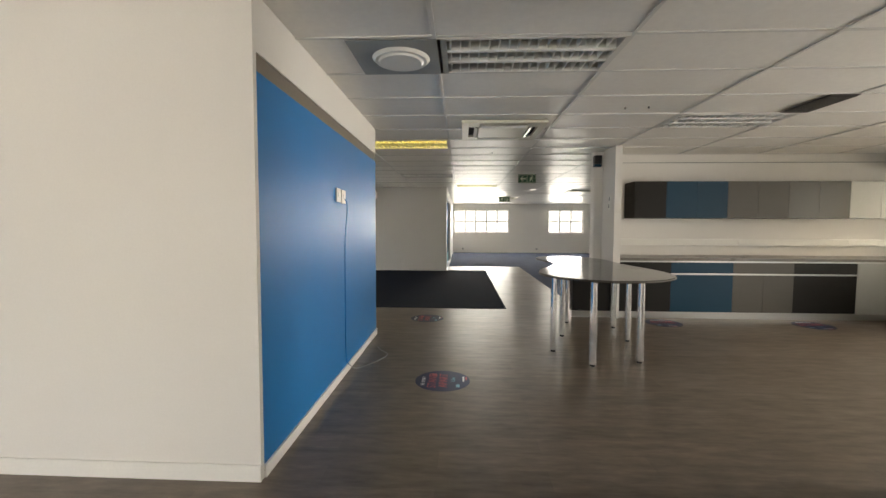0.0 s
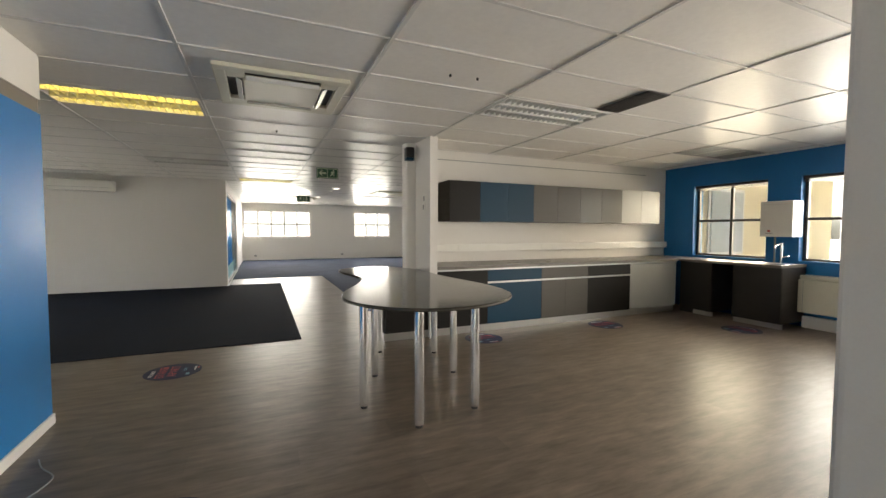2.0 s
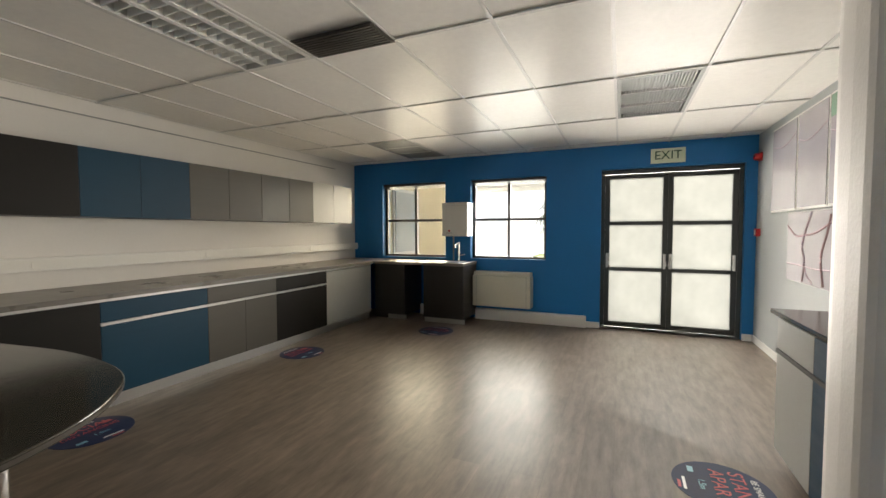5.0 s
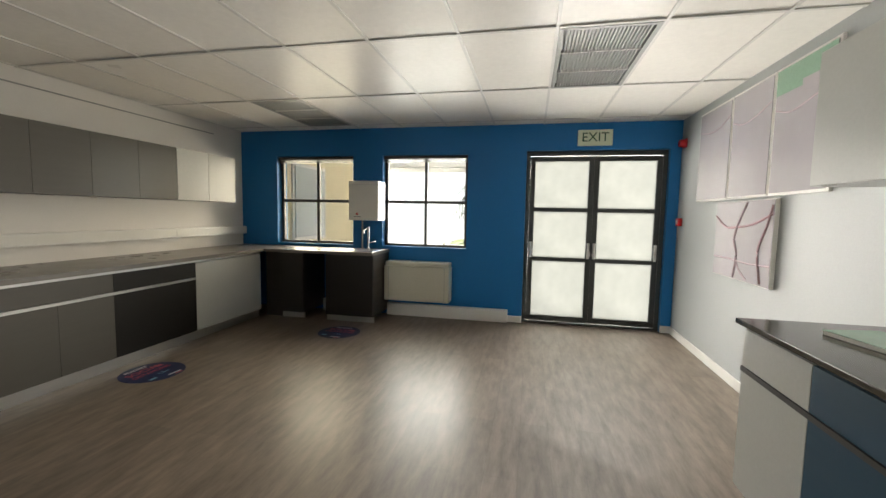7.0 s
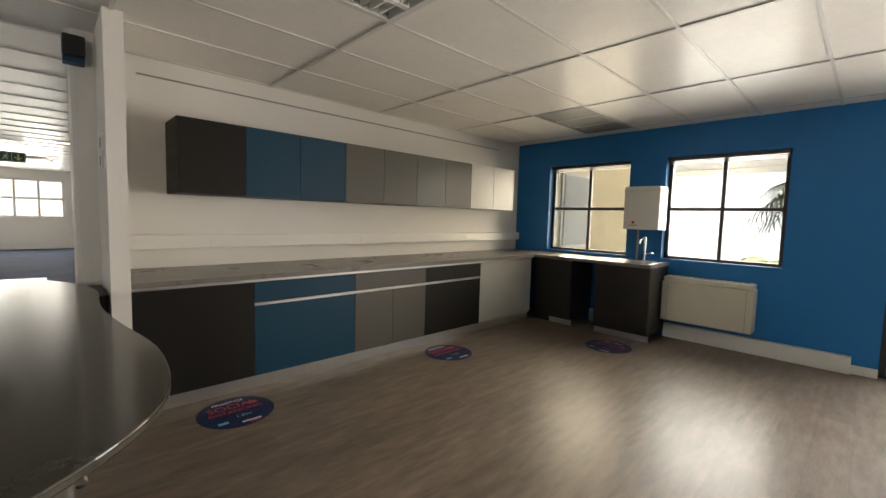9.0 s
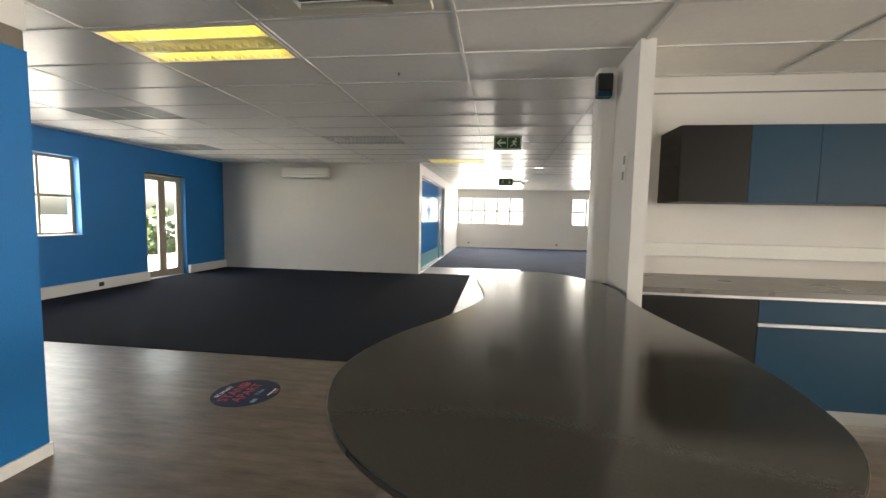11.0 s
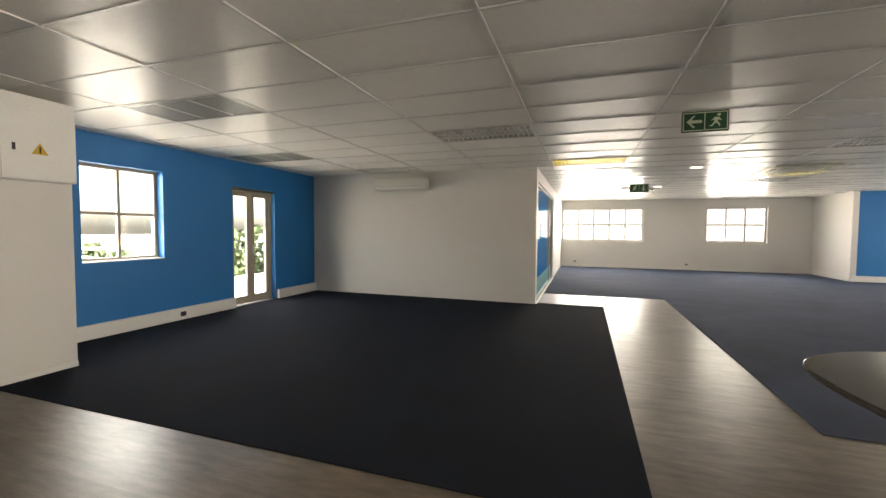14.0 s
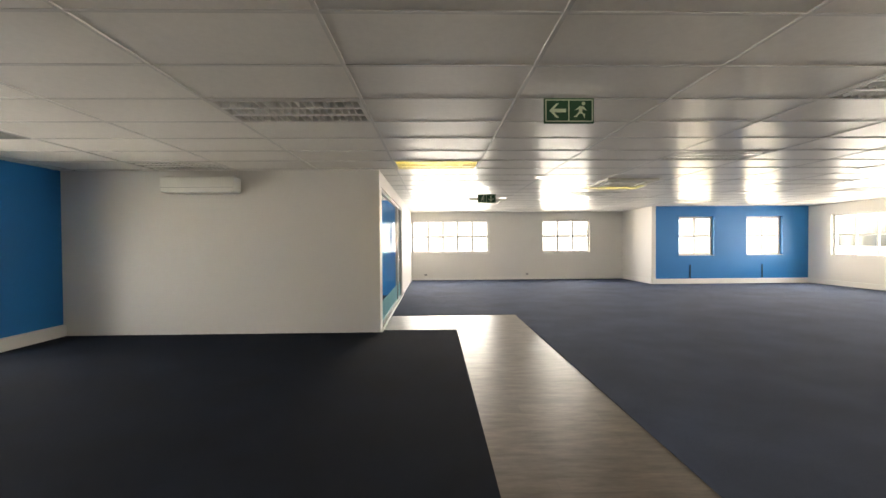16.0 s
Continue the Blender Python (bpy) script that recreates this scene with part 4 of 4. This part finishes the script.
for pts, rad, mat in ((((6.40, 1.42), (6.2, 1.33), (6.0, 1.33), (5.75, 1.36), (5.49, 1.44)), 0.010, M_POSTERPINK), (((6.02, 0.92), (5.98, 1.1), (6.04, 1.22), (5.99, 1.35), (5.86, 1.53)), 0.012, M_POSTERLINE),
                      (((6.40, 1.06), (6.1, 1.06), (5.8, 1.05), (5.49, 1.06)), 0.008, M_POSTERLINE), (((5.60, 0.92), (5.66, 1.15), (5.56, 1.35), (5.50, 1.50)), 0.012, M_POSTERPINK),
                      (((6.0, 1.08), (5.92, 0.98), (5.80, 0.92)), 0.010, M_POSTERLINE)):
    curve_tube("printed_line", [(x, YS + 0.031, z) for x, z in pts], rad, mat, p)

SC = "side counter units"
cabinet("side_base_cabinet", 3.90, 4.40, 1.82, YS, 0.08, 0.865, M_CLIGHT, "pale grey base cabinet with drawer", 1, drawer=0.66, facing=1, group=SC, handle=M_BLACK)
cabinet("side_base_cabinet", 3.20, 3.90, 1.82, YS, 0.08, 0.865, M_CBLUE, "petrol blue base cabinet with drawer", 1, drawer=0.66, facing=1, group=SC, handle=M_BLACK)
cabinet("side_base_cabinet", 2.63, 3.20, 1.82, YS, 0.08, 0.865, M_CGREY, "taupe grey base cabinet with drawer", 1, drawer=0.66, facing=1, group=SC, handle=M_BLACK)
structure("plinth_side", boxed(2.63, 4.38, 1.74, 1.76, 0, 0.078), M_CDARK, "dark recessed plinth under side counter", "plinth")
tagged(part("side_worktop", boxed(2.63, 4.43, YS + 0.001, 1.85, 0.885, 0.91, bevel=0.003), M_TOP), "dark glossy worktop of side counter", "worktop")
tagged(part("side_worktop_rail", boxed(2.63, 4.40, YS + 0.02, 1.80, 0.866, 0.884), M_BLACK), "dark shadow rail under side worktop", "rail")
for x0, x1, m_, l_ in ((3.7, 4.55, M_CLIGHT, "pale grey laminate wall cabinet beside posters"), (2.63, 3.7, M_CGREY, "taupe grey laminate wall cabinet over side counter")):
    cabinet("side_wall_cabinet", x0, x1, 1.52, YS, 1.56, 2.20, m_, l_, 1, facing=1, group=SC)
bk = thing("magazine", (4.05, 1.45, 0.911), "glossy magazine with green cover on counter", "magazine")
bm = boxed(-0.17, 0.17, -0.12, 0.12, 0.004, 0.022, bevel=0.002)
bmesh.ops.transform(bm, matrix=pose(4.05, 1.47, 0.907, 0, 0, 12), verts=bm.verts)
part("pages", bm, M_TRIM, bk)
bm = boxed(-0.172, 0.172, -0.122, 0.122, 0.0222, 0.024)
bmesh.ops.transform(bm, matrix=pose(4.05, 1.47, 0.907, 0, 0, 12), verts=bm.verts)
part("cover", bm, M_POSTERGREEN, bk)

# ---- the wave-shaped table ----
TZ = 0.86
OUT = ((0.98, 4.62), (1.03, 4.34), (1.17, 4.12), (1.38, 3.97), (1.60, 3.92), (1.83, 3.95), (2.06, 4.06), (2.25, 4.26), (2.34, 4.50), (2.37, 4.90), (2.31, 5.40), (2.28, 5.85),
       (2.30, 6.4), (2.20, 6.78), (2.0, 7.08), (1.78, 7.14), (1.52, 7.03), (1.34, 6.84), (1.315, 6.55), (1.37, 6.15), (1.385, 5.78), (1.24, 5.34), (1.06, 4.96))


def smooth_loop(pts, n=5):
    out = []
    N = len(pts)
    for i in range(N):
        p0, p1, p2, p3 = (Vector(pts[(i + k) % N]) for k in (-1, 0, 1, 2))
        for k in range(n):
            u = k / n
            out.append(0.5 * (2 * p1 + (p2 - p0) * u + (2 * p0 - 5 * p1 + 4 * p2 - p3) * u * u + (3 * p1 - p0 - 3 * p2 + p3) * u ** 3))
    return out


loop = smooth_loop(OUT)
tb = thing("wave_table", (1.7, 5.4, 0), "dark taupe wave-shaped table on chrome legs", "table")
bm = slab([(p.x, p.y) for p in loop], TZ - 0.024, TZ)
top_edges = [e_ for e_ in bm.edges if abs(e_.verts[0].co.z - e_.verts[1].co.z) < 1e-4]
bmesh.ops.bevel(bm, geom=top_edges, offset=0.004, segments=2, affect='EDGES', profile=0.5)
part("tabletop", bm, M_TOP, tb)
bm = bmesh.new()
inner = [(p.x * 1.002 - 0.0034, p.y * 1.001 - 0.0054) for p in loop]
lo = [bm.verts.new((x, y, TZ - 0.019)) for x, y in inner]
hi = [bm.verts.new((x, y, TZ - 0.006)) for x, y in inner]
for i in range(len(inner)):
    j = (i + 1) % len(inner)
    bm.faces.new((lo[i], lo[j], hi[j], hi[i]))
bmesh.ops.solidify(bm, geom=bm.faces[:], thickness=0.002)
part("edge_band", bm, M_TOPEDGE, tb, "worn paler edge band")
for x, y in ((1.13, 4.58), (1.41, 4.12), (1.91, 4.24), (1.38, 5.22), (2.17, 5.68), (2.10, 5.03), (1.62, 5.94)):
    bm = bmesh.new()
    rod(bm, (x, y, 0.022), (x, y, TZ - 0.03), 0.034, 24)
    lg = part("leg", bm, M_CHROME, tb, smooth=True)
    part("foot", rod(bmesh.new(), (x, y, 0.0), (x, y, 0.022), 0.026, 20), M_RUBBER, lg, "black rubber foot")
    part("mounting_plate", rod(bmesh.new(), (x, y, TZ - 0.032), (x, y, TZ - 0.0245), 0.055, 24), M_ALU, lg)

# ---- floor stickers ----
def sticker(x, y, turn, words, lab, r=0.24):
    t = thing("floor_sticker", (x, y, 0), lab, "floor sticker", "distancing floor stickers")
    base = pose(x, y, 0, 0, 0, turn)
    bm = bmesh.new()
    bmesh.ops.create_cone(bm, cap_ends=True, segments=48, radius1=r, radius2=r - 0.001, depth=0.0014, matrix=Matrix.Translation((x, y, 0.0012)))
    part("disc", bm, M_NAVY, t)
    for text, size, mat, u, v in words:
        lettering(text, size, mat, base @ Matrix.Translation((u, v, 0.0026)), t)
    for u0, u1, v0, v1, m_ in ((-0.15, -0.09, -0.15, -0.12, M_STCYAN), (0.10, 0.16, 0.06, 0.10, M_STRED), (-0.02, 0.10, -0.19, -0.175, M_STWHITE), (0.02, 0.09, -0.215, -0.20, M_STRED)):
        b_ = boxed(u0, u1, v0, v1, 0.0020, 0.0030)
        bmesh.ops.transform(b_, matrix=base, verts=b_.verts)
        part("printed_mark", b_, m_, t)


STAND = (("BE SMART", 0.045, M_STWHITE, -0.02, 0.165), ("STAND", 0.105, M_STRED, 0, 0.085), ("APART", 0.105, M_STRED, 0, -0.01), ("1.5m", 0.05, M_STCYAN, 0.02, -0.095))
PRAC = (("PRACTICE", 0.045, M_STWHITE, -0.01, 0.165), ("SOCIAL", 0.095, M_STRED, 0, 0.085), ("DISTANCING", 0.058, M_STRED, 0, 0.005), ("1.5m", 0.05, M_STCYAN, 0.02, -0.085))
sticker(-0.03, 3.66, 90, STAND, "round navy floor sticker reading be smart stand apart")
sticker(-0.37, 6.11, 90, STAND, "round navy floor sticker reading be smart stand apart")
sticker(2.99, 6.01, 0, PRAC, "round navy floor sticker about social distancing")
sticker(5.0, 5.975, 0, PRAC, "round navy floor sticker about social distancing")
sticker(6.52, 5.0, -90, PRAC, "worn round navy floor sticker about distancing")
sticker(3.97, 2.16, 180, STAND, "round navy floor sticker by side counter")

# ---- blue feature wall: sockets and cable ----
for k, y in enumerate((3.547, 3.692)):
    sk = thing("wall_socket", (-0.93, y, 1.56), "white square socket plate on blue wall", "socket", "wall sockets")
    at = pose(-0.930, y, 1.558 - 0.005 * k, 0, 0, -0.25)
    for name, dims, mat, bv in (("plate", (0, 0.012, 0, 0.117, 0, 0.117), M_PLASTIC, 0.003), ("rocker", (0.0122, 0.016, 0.038, 0.080, 0.040, 0.080), M_TRIM, 0.001)):
        bm = boxed(*dims, bevel=bv)
        bmesh.ops.transform(bm, matrix=at, verts=bm.verts)
        part(name, bm, mat, sk)
cb = thing("cable", (-0.92, 3.8, 0), "thin cable painted blue, hanging from socket to floor", "cable")
curve_tube("lead", [(-0.918, 3.77, 1.60), (-0.905, 3.81, 1.52), (-0.928, 3.81, 1.2), (-0.928, 3.80, 0.6), (-0.922, 3.79, 0.16), (-0.90, 3.80, 0.08)], 0.0045, M_BLUE, cb)
curve_tube("loose_end", [(-0.90, 3.80, 0.08), (-0.85, 3.92, 0.006), (-0.70, 4.15, 0.006), (-0.64, 4.35, 0.006), (-0.74, 4.50, 0.006), (-0.80, 4.62, 0.006)], 0.004, M_GRILLE, cb, "pale loose cable end on floor")

# ---- pier details ----
sw = thing("light_switch", (2.355, 6.56, 1.66), "white light switch on the pier", "light switch")
for y, z in ((6.455, 1.775), (6.475, 1.665)):
    pl = part("plate", boxed(2.350, 2.3595, y - 0.045, y + 0.045, z - 0.052, z + 0.052, bevel=0.003), M_PLASTIC, sw)
    part("rocker", boxed(2.345, 2.3495, y - 0.018, y + 0.018, z - 0.03, z + 0.03, bevel=0.001), M_GRILLE, pl)
sp = thing("wall_speaker", (2.25, 6.75, 2.33), "small black box high on column", "speaker")
part("case", boxed(2.195, 2.31, 6.70, 6.798, 2.335, 2.47, bevel=0.012), M_BLACK, sp)
part("lower_band", boxed(2.197, 2.308, 6.703, 6.797, 2.295, 2.333, bevel=0.006), M_CBLUE, sp)
se = thing("motion_sensor", (2.49, 6.9, 2.40), "small white sensor at wall corner", "sensor")
part("case", boxed(2.461, 2.53, 6.93, 7.0, 2.36, 2.44, bevel=0.01), M_PLASTIC, se)

# ---- electrical box, cupboard sign ----
db = thing("electrical_box", (-4.1, 7.17, 1.78), "white electrical distribution box on cupboard wall", "electrical box")
part("case", boxed(-4.199, -4.035, 6.90, 7.45, 1.78, 2.50, bevel=0.004), M_TRIM, db)
part("door", boxed(-4.034, -4.022, 6.91, 7.44, 1.79, 2.36, bevel=0.003), M_TRIM, db)
part("latch", boxed(-4.0215, -4.012, 6.98, 7.0, 2.02, 2.08), M_BLACK, db)
bm = bmesh.new()
vs = [bm.verts.new((-4.0205, 7.17 + u, 2.05 + v)) for u, v in ((-0.06, -0.045), (0.06, -0.045), (0.0, 0.055))]
f_ = bm.faces.new(vs)
r_ = bmesh.ops.extrude_face_region(bm, geom=[f_])
bmesh.ops.translate(bm, vec=(0.002, 0, 0), verts=[v for v in r_["geom"] if isinstance(v, bmesh.types.BMVert)])
bmesh.ops.recalc_face_normals(bm, faces=bm.faces)
part("warning_triangle", bm, M_YELLOW, db, "yellow electrical warning triangle")
part("warning_bolt", boxed(-4.0183, -4.0175, 7.163, 7.177, 2.015, 2.075), M_BLACK, db)
sg = thing("fire_sign", (-4.62, 6.86, 2.2), "white and red fire safety sign above door", "sign")
part("board", boxed(-4.86, -4.40, 6.858, 6.868, 2.18, 2.34), M_PLASTIC, sg)
bm = bmesh.new()
bmesh.ops.create_cone(bm, cap_ends=True, segments=24, radius1=0.06, radius2=0.06, depth=0.002, matrix=Matrix.Translation((-4.50, 6.8565, 2.26)) @ pose(0, 0, 0, 90, 0, 0))
part("symbol", bm, M_RED, sg)
part("symbol", boxed(-4.78, -4.72, 6.8555, 6.8575, 2.20, 2.32), M_RED, sg)

# ---- west wall trunking, split unit ----
for y0, y1 in ((7.50, 10.39), (11.45, 12.645)):
    t = thing("cable_trunking", (-5.17, (y0 + y1) / 2, 0.01), "white skirting cable trunking along blue wall", "trunking", "cable trunking")
    part("channel", boxed(-5.199, -5.14, y0, y1, 0.006, 0.18, bevel=0.004), M_TRIM, t)
    part("cover", boxed(-5.1395, -5.135, y0 + 0.003, y1 - 0.003, 0.035, 0.155), M_TRIM, t)
    if y0 < 8:
        part("socket", boxed(-5.1345, -5.13, 9.35, 9.44, 0.06, 0.13), M_BLACK, t)
ac = thing("split_air_conditioner", (-3.0, 12.5, 2.17), "white wall-mounted split air conditioner", "air conditioner")
part("casing", boxed(-3.56, -2.45, 12.42, 12.658, 2.175, 2.41, bevel=0.03), M_PLASTIC, ac, smooth=True)
part("outlet_flap", boxed(-3.50, -2.51, 12.412, 12.46, 2.178, 2.20, bevel=0.003), M_TRIM, ac)
part("front_seam", boxed(-3.54, -2.47, 12.417, 12.4215, 2.245, 2.249), M_GRILLE, ac)
t = thing("cable_trunking", (10.2, 19.5, 0.01), "white skirting trunking in blue bay", "trunking", "cable trunking")
part("channel", boxed(7.64, 12.84, 19.46, 19.518, 0.006, 0.17, bevel=0.004), M_TRIM, t)
for x in (8.9, 11.3):
    t = thing("cable_drop", (x, 19.51, 0.17), "thin blue cable cover below window", "cable cover", "cable covers")
    part("cover", boxed(x - 0.02, x + 0.02, 19.505, 19.519, 0.171, 0.62), M_CBLUE, t)
for x, y in ((0.2, 21.58), (4.0, 21.58)):
    t = thing("skirting_socket", (x, y, 0.15), "small dark socket low on far wall", "socket", "skirting sockets")
    part("plate", boxed(x - 0.05, x + 0.05, 21.585, 21.598, 0.17, 0.24, bevel=0.002), M_GRILLE, t)

# ---- outside ----
structure("ground", boxed(-300, 300, -300, 300, -3.3, -3.2), M_PAVE, "pale paved ground around the building", "ground")
structure("terrace", boxed(-9.5, -5.45, 6.0, 22.0, -3.2, -0.08), M_PAVE, "paved terrace outside glazed door", "terrace")
bl = thing("apartment_building", (24, 4, -3.2), "white rendered building opposite kitchen windows", "building")
bw_ = part("wall", boxed(20, 30, -6, 9.5, -3.2, 7.5), M_EXTWHITE, bl)
part("roof", boxed(19.7, 30.3, -6.3, 9.8, 7.5, 7.8), M_PLASTER, bl)
for k in range(5):
    for z in (-1.6, 1.2, 4.2):
        y = -4.2 + k * 2.9
        w_ = part("window", boxed(19.95, 19.985, y, y + 1.1, z, z + 1.4), M_WWHITE, bl)
        part("pane", boxed(19.935, 19.948, y + 0.08, y + 1.02, z + 0.08, z + 1.32), M_GLASSDARK, w_)
nb = thing("neighbour_wing", (10.5, 7.0, -3.2), "cream plastered wing with pale window", "building")
part("wall", boxed(7.85, 12.8, 6.72, 7.04, -3.2, 3.6), M_PLASTER, nb)
w_ = part("window", boxed(8.3, 9.4, 6.69, 6.715, 0.9, 2.2), M_WWHITE, nb)
part("pane", boxed(8.36, 9.34, 6.675, 6.688, 0.96, 2.14), M_GLASSDARK, w_)


def palm(x, y, z, h_, seed, r=2.6):
    rr = random.Random(seed)
    t = thing("palm_tree", (x, y, z), "palm tree with arching yellow-green fronds", "tree", "palm trees")
    bm = bmesh.new()
    bmesh.ops.create_cone(bm, cap_ends=True, segments=12, radius1=0.26, radius2=0.17, depth=h_, matrix=Matrix.Translation((x, y, z + h_ / 2)))
    part("trunk", bm, M_BARK, t, smooth=True)
    bm = bmesh.new()
    for k in range(24):
        az = k * 2.399 + rr.uniform(-0.2, 0.2)
        up = rr.uniform(0.1, 1.1)
        L_ = r * rr.uniform(0.8, 1.1)
        prev = None
        for s_ in range(18):
            u = s_ / 17
            d_ = L_ * u * math.cos(up * 0.7)
            zz = z + h_ + L_ * (up * u - 1.15 * u * u)
            p_ = Vector((x + d_ * math.cos(az), y + d_ * math.sin(az), zz))
            if prev is not None:
                dirv = (p_ - prev).normalized()
                side = dirv.cross(Vector((0, 0, 1))).normalized()
                ll = 0.62 * math.sin(math.pi * min(1, u * 0.9 + 0.12)) + 0.05
                for sg_ in (-1, 1):
                    tip = p_ + (side * sg_ + dirv * 0.7 + Vector((0, 0, -0.45))).normalized() * ll
                    a_ = bm.verts.new(prev)
                    b_ = bm.verts.new(prev + dirv * 0.07)
                    c_ = bm.verts.new(tip)
                    bm.faces.new((a_, b_, c_))
            prev = p_
    part("crown", bm, M_LEAF, t)


palm(13.2, 3.75, -3.2, 5.25, 1, r=1.75)
palm(15.5, 4.6, -3.2, 3.4, 2, r=1.5)


def shrubbery(name, n, area, zr, seed, lab):
    rr = random.Random(seed)
    verts, faces = [], []
    for k in range(n):
        c = Vector((rr.uniform(*area[0]), rr.uniform(*area[1]), 0))
        hump = 0.6 + 0.4 * noise.noise(Vector((c.x * 0.5, c.y * 0.5, seed)))
        c.z = zr[0] + (zr[1] - zr[0]) * rr.random() ** 0.7 * hump
        a_ = Vector((rr.gauss(0, 1), rr.gauss(0, 1), rr.gauss(0, 1))).normalized()
        b_ = a_.orthogonal().normalized()
        s_ = rr.uniform(0.08, 0.2)
        i = len(verts)
        verts += [c - a_ * s_, c + b_ * s_ * 0.4, c + a_ * s_, c - b_ * s_ * 0.4]
        faces.append((i, i + 1, i + 2, i + 3))
    me = bpy.data.meshes.new(name)
    me.from_pydata([tuple(v) for v in verts], [], faces)
    me.materials.append(M_HEDGE)
    return tagged(new(name, me), lab, "plants", kind="stuff")


shrubbery("hedge_west", 36000, ((-14.0, -11.0), (5.0, 20.0)), (-3.2, 2.4), 5, "dense green hedge beyond the terrace")
shrubbery("shrubs_east", 3500, ((12.0, 17.0), (1.0, 6.5)), (-3.2, 1.0), 6, "low green shrubs outside the kitchen")
shrubbery("trees_north", 5000, ((9.5, 18.0), (26.0, 31.0)), (-3.2, 1.9), 7, "green foliage beyond the blue bay")
# glowing sheet added to whiten the view through the far windows
M_BACKDROP_GLOW = glow("backdrop_glow", (0.95, 0.98, 1.0), 0.075)
M_BACKDROP_GLOW.node_tree.nodes["Principled BSDF"].inputs["Base Color"].default_value = (0.08, 0.08, 0.08, 1)
structure("backdrop_north", boxed(-60, 75, 85, 85.5, -3.2, 14), M_BACKDROP_GLOW, "added glowing backdrop sheet beyond the far windows", "backdrop")
vb = thing("veranda", (-9.4, 9.5, -0.08), "white veranda posts and beam beyond window", "veranda")
for y in (6.6, 8.9, 12.6):
    part("post", boxed(-9.4, -9.2, y, y + 0.2, -0.08, 2.6), M_EXTWHITE, vb)
part("beam", boxed(-9.4, -9.2, 6.0, 14.0, 2.6, 2.9), M_EXTWHITE, vb)
part("handrail", boxed(-9.33, -9.27, 6.0, 14.0, 0.9, 0.96), M_EXTWHITE, vb)
